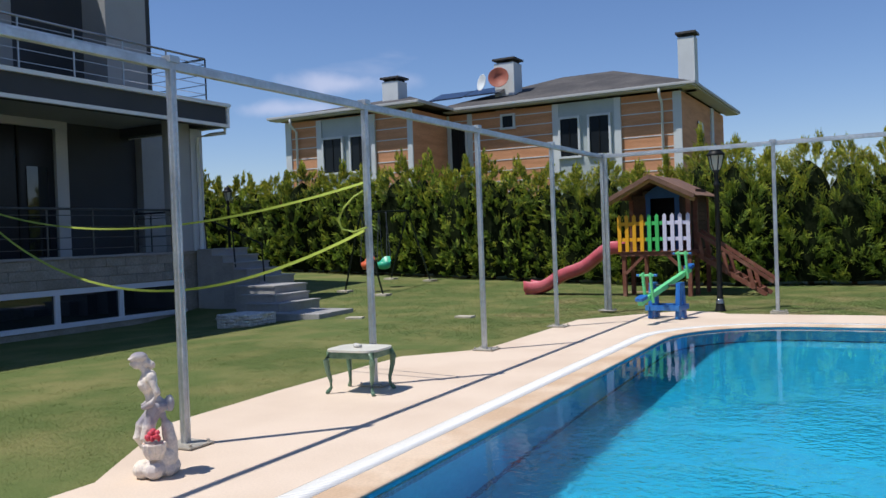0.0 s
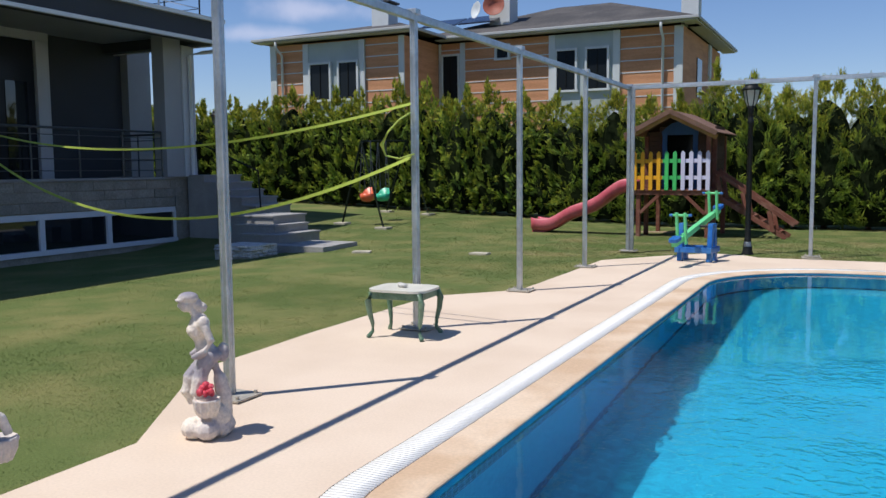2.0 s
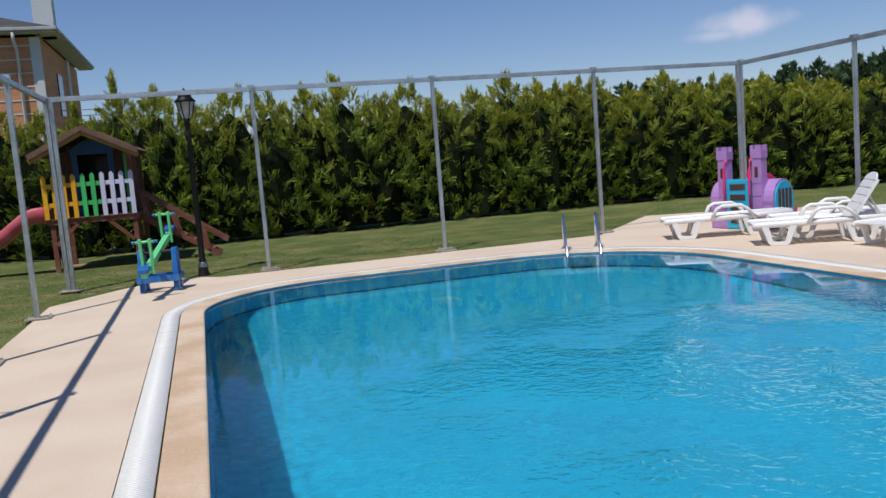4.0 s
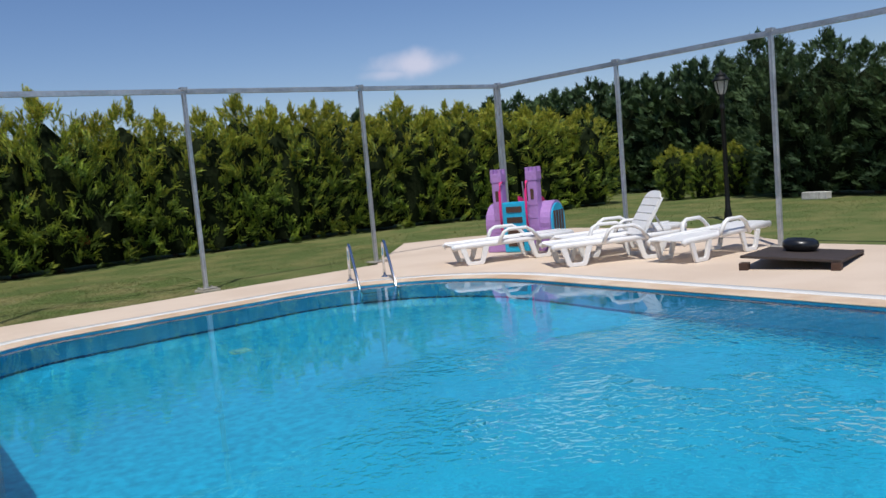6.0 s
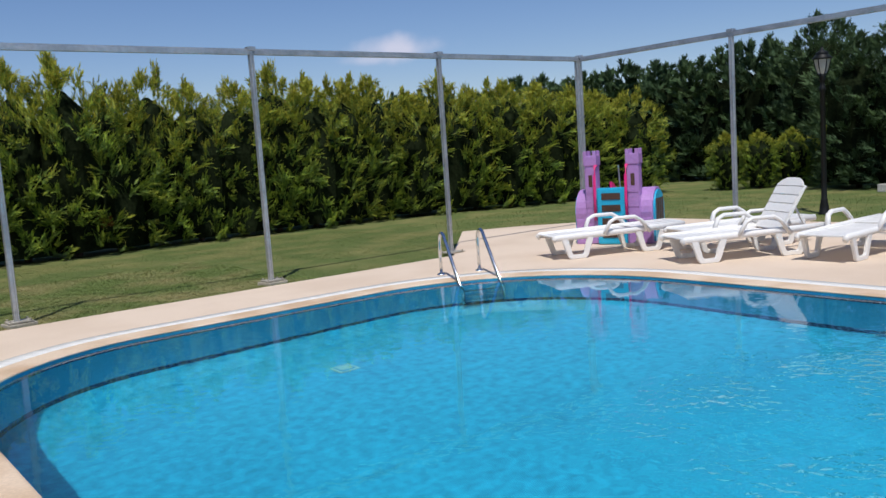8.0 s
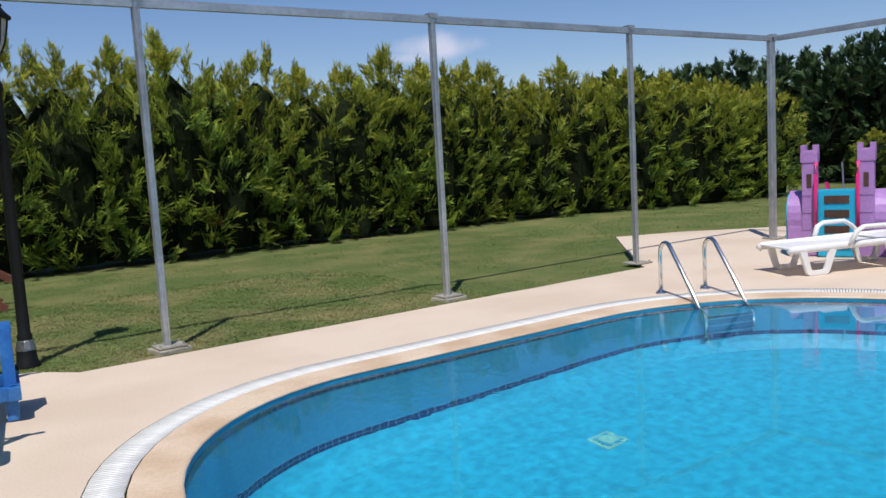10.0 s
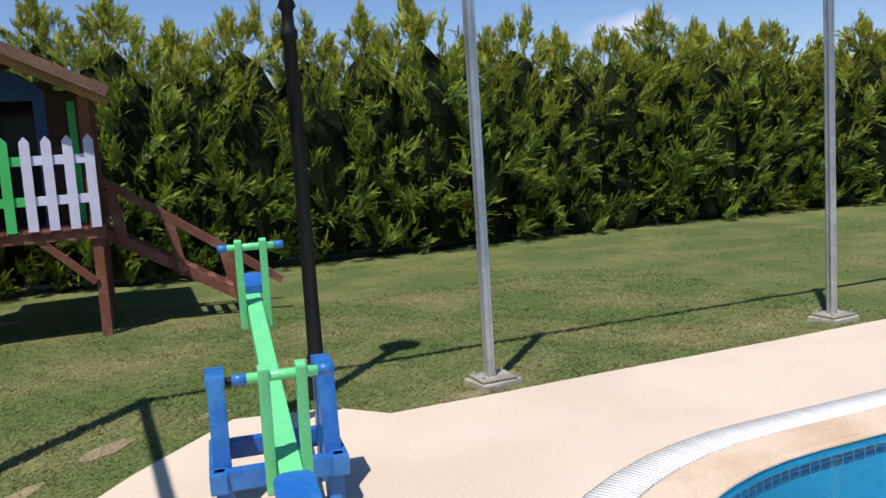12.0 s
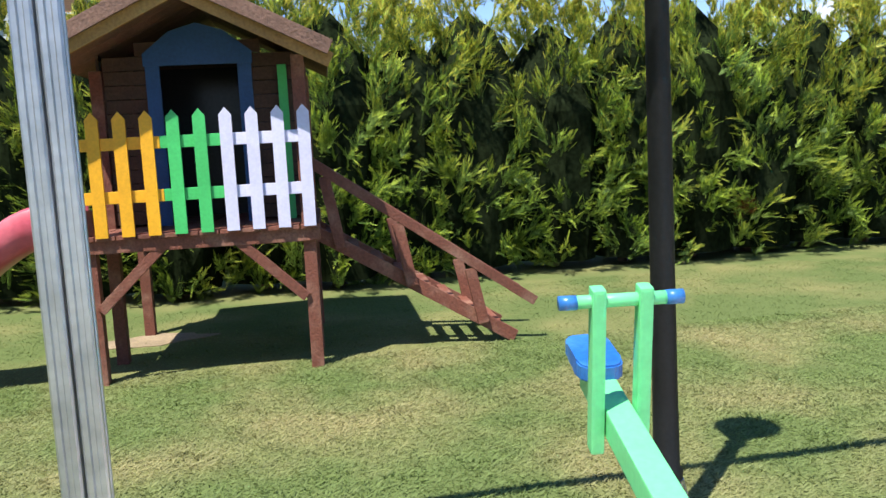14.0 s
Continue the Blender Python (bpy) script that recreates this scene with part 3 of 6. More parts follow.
LEFT_X, FAR_Y, RIGHT_X = -5.11, 15.375, 6.97
for y in (-3.3, -0.65, 2.01, 4.67, 7.325, 10.01, 12.735):
    frame_post(LEFT_X, y)
frame_post(LEFT_X, FAR_Y, double=(0.07, 0.0))
for x, pad in ((-2.08, True), (0.92, True), (3.92, False)):
    frame_post(x, FAR_Y, pad=pad, plate=0.125 if pad else 0.15)
frame_post(RIGHT_X, FAR_Y, double=(-0.07, 0.0))
for y in (12.5, 9.785, 7.07, 4.35, 1.6):
    frame_post(RIGHT_X, y)
for a, b in (((LEFT_X, -6, TOP - 0.04), (LEFT_X, FAR_Y, TOP - 0.04)), ((LEFT_X + 0.04, FAR_Y, TOP - 0.035), (RIGHT_X, FAR_Y, TOP - 0.035)), ((RIGHT_X, FAR_Y - 0.04, TOP - 0.04), (RIGHT_X, -6, TOP - 0.04))):
    rail = thing("steel_rail", "long galvanised steel top rail joining the posts", "rail", "frame top rails", a)
    bays = max(2, round((Vector(b) - Vector(a)).length / 2.9))
    run = Vector(b) - Vector(a)
    step = run / bays
    gap = step.normalized() * 0.0015
    for k in range(bays):
        p, q = step * k + gap, step * (k + 1) - gap
        seg = part("rail_section", beam(bmesh.new(), p, q, 0.058, 0.058, 0.006), M["steel"], rail)
        part("track", beam(bmesh.new(), p + Vector((0, 0, 0.038)), q + Vector((0, 0, 0.038)), 0.03, 0.018, 0.004), M["steel"], seg, "thin upper track")


# ---- straps to the house ----
def strap(name, a, b, drop, width, label, n=28):
    a, b = Vector(a), Vector(b)
    side = Vector((0, 0, 1))
    bm = bmesh.new()
    prev = None
    for k in range(n + 1):
        t = k / n
        c = a.lerp(b, t) - Vector((0, 0, drop * 4 * t * (1 - t)))
        tw = radians(25 * math.sin(t * 7))
        u = Vector((0.12 * math.sin(tw), 0.9 * math.sin(tw), math.cos(tw))) * width / 2
        w = Vector((0, 0.0025, 0))
        cur = [bm.verts.new(c + u + w), bm.verts.new(c - u + w), bm.verts.new(c - u - w), bm.verts.new(c + u - w)]
        if prev:
            for i in range(4):
                bm.faces.new((prev[i], prev[(i + 1) % 4], cur[(i + 1) % 4], cur[i]))
        prev = cur
    bmesh.ops.recalc_face_normals(bm, faces=bm.faces)
    return tagged(obj(name, bm, M["strap"]), label, "strap", "neon straps")


strap("strap", (-15.7, 9.80, 2.46), (-5.12, 7.30, 2.12), 0.48, 0.027, "neon yellow-green strap tied between balcony rail and post")
strap("strap", (-15.7, 9.80, 2.44), (-5.12, 7.30, 1.63), 1.08, 0.034, "slack neon yellow-green strap hanging in a low curve")
bm = bmesh.new()
sweep(bm, [(-5.12, 7.26, 2.03), (-5.2, 7.2, 1.97), (-5.30, 7.16, 1.86), (-5.36, 7.14, 1.74), (-5.33, 7.16, 1.64), (-5.22, 7.22, 1.61), (-5.08, 7.25, 1.65)], 0.022, 6, 0.4)
tagged(obj("strap", bm, M["strap"], smooth=True), "loose neon strap end looped beside the post", "strap", "neon straps")
bm = bmesh.new()
ball(bm, (-15.7, 9.8, 2.44), 0.06, 0.13, 0.07, 10)
ball(bm, (-15.68, 9.65, 2.42), 0.05, 0.10, 0.05, 10)
sweep(bm, [(-15.68, 9.92, 2.42), (-15.67, 9.98, 2.1), (-15.67, 9.94, 1.75), (-15.67, 9.9, 1.6)], [0.02, 0.025, 0.02, 0.012], 6, 0.5)
tagged(obj("strap_knot", bm, M["strap"], smooth=True), "neon strap knotted round the terrace rail", "strap")


# ---- the dark house ----
HX = -15.8
house = thing("house", "dark grey villa with pale frames, terrace and balcony", "house", at=(0, -0.08, -0.09))


def hp(name, x0, x1, y0, y1, z0, z1, m, bev=0.0, label="", parent=None):
    return part(name, boxed(x0, x1, y0, y1, z0, z1, bev), M[m], parent or house, label)


hp("wall", -30, -18.3, -8, 16.9, -0.6, 10.4, "h_dark", label="anthracite rendered wall")
hp("wall", -18.3, HX, -8, 7.4, -0.6, 10.4, "h_dark", label="anthracite rendered wall")
hp("roof", -31, -14.5, -9, 11.2, 10.4, 10.75, "h_white", 0.03, "pale flat roof edge")
hp("roof", -31, -17.6, 11.2, 17.6, 10.4, 10.7, "h_white", 0.03)
# terrace: a basement strip of windows under a stone-clad band
hp("terrace_floor", -18.3, HX, 7.4, 15.95, 1.28, 1.42, "step_stone")
hp("terrace_cap", HX - 0.30, HX + 0.06, 7.4, 16.0, 1.42, 1.47, "step_stone", 0.008, "grey stone cap")
hp("terrace_cap", -18.3, HX - 0.30, 15.66, 16.0, 1.42, 1.47, "step_stone", 0.008)
hp("basement_wall", -18.2, -17.9, 7.4, 15.9, -0.6, 1.28, "room")
hp("terrace_wall", -18.3, HX - 0.2, 15.6, 15.9, -0.6, 1.28, "stone_clad")
hp("band_backing", HX - 0.2, HX - 0.02, 8.2, 15.5, 0.78, 1.28, "stone_clad")
hp("corner_pier", HX - 0.35, HX + 0.02, 15.35, 15.9, -0.6, 1.41, "stone_clad")
hp("corner_pier", HX - 0.35, HX + 0.02, 7.4, 8.25, -0.6, 1.41, "stone_clad")
WY = [8.25, 9.97, 11.73, 13.39, 15.35]
hp("window_sill", HX - 0.16, HX + 0.05, 8.25, 15.35, -0.04, 0.06, "pvc", 0.008, "white plastic sill")
hp("window_head", HX - 0.14, HX + 0.0, 8.25, 15.35, 0.71, 0.78, "pvc", 0.006)
for k, (a, b) in enumerate(zip(WY, WY[1:])):
    w = hp("window", HX - 0.06, HX - 0.045, a + 0.06, b - 0.06, 0.06, 0.71, "dark_glass", 0.0, "dark basement window pane")
    for y0, y1 in ((a, a + 0.06), (b - 0.06, b)):
        hp("window_frame", HX - 0.11, HX + 0.012, y0 + 0.001, y1 - 0.001, 0.06, 0.71, "pvc", 0.006, "white plastic frame", w)
    hp("window_frame", HX - 0.11, HX + 0.008, a + 0.06, b - 0.06, 0.66, 0.71, "pvc", 0.006, "", w)
hp("plinth", HX - 0.2, HX - 0.0, 8.25, 15.35, -0.6, -0.04, "stone_clad", 0, "grey plinth under the basement windows")
# back wall of the terrace: the big pale frame with a sliding door
hp("door_frame", -18.3, -18.12, 9.68, 9.90, 1.42, 4.56, "h_white", 0.01, "pale painted frame")
hp("door_frame", -18.3, -18.12, 13.62, 13.95, 1.42, 4.56, "h_white", 0.01)
hp("door_frame", -18.3, -18.11, 9.68, 13.95, 4.56, 4.75, "h_white", 0.01)
door = hp("sliding_door", -18.26, -18.22, 9.90, 13.62, 1.42, 4.56, "door_dark", 0, "wide dark glass sliding door")
hp("door_pane", -18.215, -18.19, 12.86, 13.41, 1.5, 3.62, "dark_glass", 0, "reflecting glass pane", door)
hp("door_stile", -18.22, -18.18, 12.62, 12.68, 1.42, 4.56, "black", 0, "", door)
hp("door_stile", -18.22, -18.18, 11.4, 11.46, 1.42, 4.56, "black", 0, "", door)
hp("pilaster", -18.34, -18.05, 16.2, 16.95, 1.42, 4.75, "h_grey", 0.01)
hp("column", HX - 0.22, HX + 0.14, 15.0, 15.55, 1.47, 4.755, "h_grey", 0.015, "grey rendered column")
hp("column_face", HX + 0.02, HX + 0.17, 15.55, 15.95, 1.47, 4.515, "h_white", 0.015)
hp("column", HX - 0.5, HX + 0.2, 7.3, 8.12, 1.42, 4.755, "h_white", 0.015, "pale rendered column")
bm = bmesh.new()
sweep(bm, [(HX + 0.9, 16.0, 4.5), (HX + 0.9, 16.0, 4.38), (HX + 0.5, 15.9, 4.36), (HX + 0.22, 15.75, 4.3), (HX + 0.22, 15.75, 1.4), (HX + 0.22, 15.75, 0.0)], 0.045, 8)
part("downpipe", bm, M["pvc"], house, "white downpipe", True)
# balcony slab
BX, BY = -14.8, 16.05
hp("balcony_slab", -18.3, BX - 0.03, 2, BY - 0.03, 4.80, 5.0, "h_dark")
hp("edge_beam", BX - 0.35, BX - 0.03, 2, BY - 0.03, 4.52, 4.80, "h_dark")
hp("edge_beam", -18.3, BX - 0.35, BY - 0.35, BY - 0.03, 4.52, 4.80, "h_dark")
hp("balcony_soffit", -18.3, BX - 0.35, 2, BY - 0.35, 4.755, 4.80, "h_grey")
hp("fascia_band", BX - 0.06, BX + 0.02, 2, BY, 4.50, 4.58, "pvc", 0.006, "white lower fascia trim")
hp("fascia_cap", BX - 0.25, BX + 0.05, 2, BY + 0.03, 5.0, 5.09, "pvc", 0.01, "white fascia cap")
hp("fascia_end", BX - 0.06, BX + 0.022, BY - 0.07, BY + 0.004, 4.58, 5.0, "pvc")
hp("fascia_band", -18.3, BX - 0.06, BY - 0.06, BY, 4.50, 4.58, "pvc", 0.006)
hp("fascia_cap", -18.3, BX - 0.25, BY - 0.25, BY + 0.03, 5.0, 5.09, "pvc", 0.01)
hp("upper_column", -17.1, -16.3, 13.7, 14.9, 5.0, 10.4, "h_grey", 0.02)
hp("upper_strip", -18.3, -18.2, 12.3, 12.65, 5.0, 10.4, "h_grey", 0.01)
hp("upper_frame", -18.3, -18.15, 9.6, 9.95, 5.0, 8.6, "h_white", 0.01)
hp("upper_window", -18.29, -18.24, 9.95, 12.3, 5.1, 8.4, "dark_glass", 0, "dark upstairs window")


def railing(p, q, z, n, bars, name="railing"):
    """Steel railing: posts, handrail and thin horizontal bars."""
    p, q = Vector((*p, z)), Vector((*q, z))
    rail = part(name, sweep(bmesh.new(), [p + Vector((0, 0, 1.02)), q + Vector((0, 0, 1.02))], 0.026, 8), M["h_rail"], house, "dark steel railing", True)
    for k in range(n + 1):
        c = p.lerp(q, k / n)
        part("baluster", rod(bmesh.new(), c, c + Vector((0, 0, 1.0)), 0.019, 8), M["h_rail"], rail)
    for k in range(bars):
        h = Vector((0, 0, 0.16 + 0.72 * k / max(1, bars - 1)))
        part("bar", rod(bmesh.new(), p + h, q + h, 0.009, 6), M["h_rail"], rail)


M["h_rail"] = mat("dark_steel_rail", (0.10, 0.105, 0.11), rough=0.35, metal=0.7, var=0.08, bump=0.0)
M["h_rail2"] = mat("brushed_steel_rail", (0.45, 0.46, 0.48), rough=0.3, metal=0.9, var=0.08, bump=0.0)
railing((HX + 0.0, 8.15), (HX + 0.0, 14.98), 1.47, 6, 4)
railing((HX - 0.5, 15.85), (-18.0, 15.85), 1.47, 3, 4)
dark_rail, M["h_rail"] = M["h_rail"], M["h_rail2"]
railing((BX - 0.1, 3.0), (BX - 0.1, 15.4), 5.09, 10, 4)
M["h_rail"] = dark_rail
railing((BX - 0.1, 15.4), (-17.0, 15.4), 5.09, 2, 4)

# stone stair down from the terrace
stair = thing("stair", "grey stone garden stair with low side walls", "stairs")
for k, (x0, x1, z) in enumerate(((-15.7, -15.2, 1.42), (-15.2, -14.85, 1.25), (-14.85, -14.5, 1.07), (-14.5, -14.1, 0.90), (-14.1, -13.7, 0.72), (-13.7, -12.55, 0.55), (-13.3, -12.3, 0.37), (-12.95, -12.0, 0.20))):
    y0, y1 = (15.6, 16.9) if z > 0.6 else (14.75 - 0.55 * (0.55 - z) / 0.35, 15.62 + 0.004 * k if z < 0.5 else 15.9)
    bm = boxed(x0, x1, y0, y1, -0.35, z - 0.04)
    st = part("step", bm, M["step_stone"], stair)
    part("tread", boxed(x0 - 0.02, x1 + 0.03, y0 - 0.03, y1 + 0.02, z - 0.04, z, 0.008), M["step_stone"], st)
bm = boxed(-12.2, -10.6, 13.75, 14.15, -0.35, 0.03, 0.01)
part("landing", bm, M["step_stone"], stair)
bm = bmesh.new()
box(bm, -11.15, 14.565, -0.13, 1.1, 0.82, 0.34, None, 0.01)
part("landing", bm, M["step_stone"], stair)
bm = bmesh.new()
for k in range(3):
    rod(bm, (-15.4 + k * 0.9, 15.66, 1.3 - k * 0.35), (-15.4 + k * 0.9, 15.6, 2.2 - k * 0.35), 0.018, 6)
rod(bm, (-15.4, 15.6, 2.2), (-13.6, 15.6, 1.5), 0.022, 8)
part("handrail", bm, M["black"], stair, "thin dark steel handrail")

planter = thing("stone_planter", "low planter box faced with white rubble stones", "planter", at=(-11.85, 13.0, ground_z(-11.85, 13.0) + 0.03))
part("planter_core", boxed(-0.42, 0.42, -0.40, 0.40, -0.05, 0.22), M["lime"], planter)
rng = random.Random(5)
for k in range(44):
    bm = bmesh.new()
    sx = rng.uniform(0.05, 0.11)
    face = k % 2
    px, pz = rng.uniform(-0.40, 0.40), 0.03 + (k // 2 % 4) * 0.06
    ball(bm, (0, 0, 0), sx, 0.05, 0.032, 8)
    s = part("stone", bm, M["lime"], planter)
    s.matrix_basis = pose(px, -0.41, pz) if not face else pose(0.43, px * 0.8, pz, 0, 0, 90)


# ---- the neighbour's house ----
nb = thing("neighbour_house", "two-storey house with orange cladding, white trim and dark hipped roof", "house", at=(-0.2, 0, -0.08))
nb.scale = (1.012, 1, 1)


def npart(name, x0, x1, y0, y1, z0, z1, m, label="", bev=0.0, parent=None):
    return part(name, boxed(x0, x1, y0, y1, z0, z1, bev), M[m], parent or nb, label)


WYY, MY, RX = 34.1, 37.6, -8.1
npart("wall", -26.9, -19.6, WYY, 48, -0.1, 7.6, "brick", "orange clad wing wall")
npart("wall", -19.6, RX, MY, 48, -0.1, 7.6, "brick", "orange clad main wall")


def hip(name, x0, x1, y0, y1, z, h, run):
    bm = bmesh.new()
    lo = [bm.verts.new(v) for v in ((x0, y0, z), (x1, y0, z), (x1, y1, z), (x0, y1, z))]
    ym = (y0 + y1) / 2
    a, b = bm.verts.new((x0 + run, ym, z + h)), bm.verts.new((x1 - run, ym, z + h))
    for f in ((lo[0], lo[1], b, a), (lo[1], lo[2], b), (lo[2], lo[3], a, b), (lo[3], lo[0], a), lo[::-1]):
        bm.faces.new(f)
    bmesh.ops.recalc_face_normals(bm, faces=bm.faces)
    return part(name, bm, M["shingle"], nb, "dark shingle hipped roof")


hip("roof", -20.6, -7.4, 36.95, 49.0, 7.86, 2.0, 5.2)
hip("roof", -27.55, -18.9, 33.45, 47.0, 7.86, 1.5, 4.3)
for x0, x1, y0, y1 in ((-18.9, -7.35, 36.9, 37.0), (-7.45, -7.35, 37.0, 49.05), (-27.6, -18.85, 33.4, 33.5), (-27.6, -27.5, 33.5, 47.0), (-18.95, -18.85, 33.5, 37.0)):
    npart("gutter", x0, x1, y0, y1, 7.75, 7.88, "n_trim", "white roof gutter", 0.03)
for x0, x1, y0, y1 in ((-19.5, -7.45, 37.0, MY), (RX, -7.45, MY, 49), (-27.5, -18.95, 33.5, WYY)):
    npart("soffit", x0, x1, y0, y1, 7.70, 7.75, "n_trim")
# cladding joints
for z in [0.5 + 0.52 * k for k in range(14)]:
    npart("cladding_joint", -26.91, -19.6, WYY - 0.02, WYY, z, z + 0.045, "n_white")
    npart("cladding_joint", -19.6, RX, MY - 0.02, MY, z, z + 0.045, "n_white")
# pale corner strips
for x0, x1, y in ((-26.95, -26.6, WYY), (-19.85, -19.58, WYY), (-19.58, -19.46, MY), (-8.45, -8.08, MY), (-18.45, -18.2, MY)):
    npart("corner_trim", x0, x1, y - 0.06, y + 0.02, -0.1, 7.6, "n_white", "", 0.01)


def nwindow(x0, x1, z0, z1, y):
    w = npart("window", x0, x1, y - 0.05, y + 0.03, z0, z1, "n_glass", "dark upper window")
    for a, b, c, d in ((x0 - 0.1, x0, z0, z1), (x1, x1 + 0.1, z0, z1), (x0 - 0.1, x1 + 0.1, z1, z1 + 0.1), (x0 - 0.14, x1 + 0.14, z0 - 0.1, z0)):
        npart("frame", a, b, y - 0.12, y + 0.02, c, d, "n_white", "", 0.008, w)
    npart("mullion", (x0 + x1) / 2 - 0.02, (x0 + x1) / 2 + 0.02, y - 0.08, y - 0.05, z0, z1, "black", "", 0, w)


npart("window_panel", -14.0, -10.75, MY - 0.07, MY, 2.0, 7.6, "n_green", "pale green-grey window surround", 0.01)
for x in (-14.0, -11.05):
    npart("corner_trim", x - 0.0, x + 0.3, MY - 0.12, MY - 0.07, 2.0, 7.6, "n_white", "", 0.01)
nwindow(-13.6, -12.75, 5.1, 6.85, MY - 0.08)
nwindow(-12.2, -11.3, 5.1, 6.85, MY - 0.08)
npart("window_panel", -25.0, -21.6, WYY - 0.07, WYY, 2.0, 7.55, "n_green", "pale green-grey window surround", 0.01)
for x in (-25.0, -21.9):
    npart("corner_trim", x, x + 0.3, WYY - 0.12, WYY - 0.07, 2.0, 7.55, "n_white", "", 0.01)
nwindow(-24.55, -23.5, 4.9, 6.55, WYY - 0.08)
nwindow(-22.95, -22.0, 4.9, 6.55, WYY - 0.08)
nwindow(-16.55, -16.0, 6.75, 7.3, MY)
nwindow(-19.34, -18.56, 4.6, 7.0, MY)
npart("side_window", RX, RX + 0.05, 41, 42.2, 4.8, 6.6, "dark_glass")
npart("side_trim", RX, RX + 0.08, 44.2, 44.8, 4.2, 7.6, "n_white")
for z in (4.7, 5.0, 5.3, 5.6):
    npart("balcony_bar", RX + 0.05, RX + 1.6, 47.9, 47.94, z, z + 0.03, "black")
    npart("balcony_bar", RX + 1.58, RX + 1.62, 43, 47.9, z, z + 0.03, "black")
npart("balcony_slab", RX, RX + 1.65, 42.9, 48, 4.4, 4.6, "n_white")


def chimney(x, y, w, z0, z1):
    c = npart("chimney", x - w / 2, x + w / 2, y - w / 2, y + w / 2, z0, z1, "n_white", "white rendered chimney", 0.01)
    npart("chimney_cap", x - w / 2 - 0.08, x + w / 2 + 0.08, y - w / 2 - 0.08, y + w / 2 + 0.08, z1 + 0.14, z1 + 0.24, "shingle", "dark cap", 0.01, c)
    for sx in (-1, 1):
        for sy in (-1, 1):
            npart("cap_leg", x + sx * w * 0.36 - 0.05, x + sx * w * 0.36 + 0.05, y + sy * w * 0.36 - 0.05, y + sy * w * 0.36 + 0.05, z1, z1 + 0.14, "shingle", "", 0, c)


chimney(-22.8, 38.0, 0.95, 7.7, 9.75)
chimney(-17.0, 39.5, 1.05, 7.7, 10.2)
chimney(-7.95, 38.6, 0.72, 7.7, 10.05)
bm = bmesh.new()
lathe(bm, ((0.03, 0.10), (0.25, 0.12), (0.5, 0.28), (0.52, 0.30), (0.5, 0.30), (0.25, 0.15), (0.03, 0.13)), 20)
bmesh.ops.transform(bm, verts=bm.verts, matrix=pose(-17.15, 38.7, 9.35, 80, 0, 15))
part("satellite_dish", bm, M["rust"], nb, "rust-red satellite dish", True)
bm = bmesh.new()
lathe(bm, ((0.03, 0.10), (0.2, 0.12), (0.40, 0.24), (0.42, 0.26), (0.40, 0.26), (0.2, 0.15), (0.03, 0.13)), 20)
bmesh.ops.transform(bm, verts=bm.verts, matrix=pose(-17.85, 38.6, 9.2, 80, 0, -35))
part("satellite_dish", bm, M["n_white"], nb, "white satellite dish", True)
for k in range(2):
    bm = bmesh.new()
    box(bm, 0, 0, 0, 1.9, 1.5, 0.07, pose(-20.0 + k * 2.05, 39.0, 8.85 + k * 0.02, 20, 0, 0), 0.01)
    part("solar_panel", bm, M["panel"], nb, "dark glass solar panel")
for x, y, m in ((-26.2, WYY - 0.12, "n_white"), (-8.9, MY - 0.12, "n_white")):
    bm = bmesh.new()
    sweep(bm, [(x, y - 0.5, 7.7), (x, y - 0.45, 7.4), (x, y, 7.1), (x, y, 3.0), (x, y, 0.0)], 0.06, 8)
    part("downpipe", bm, M[m], nb, "white downpipe", True)


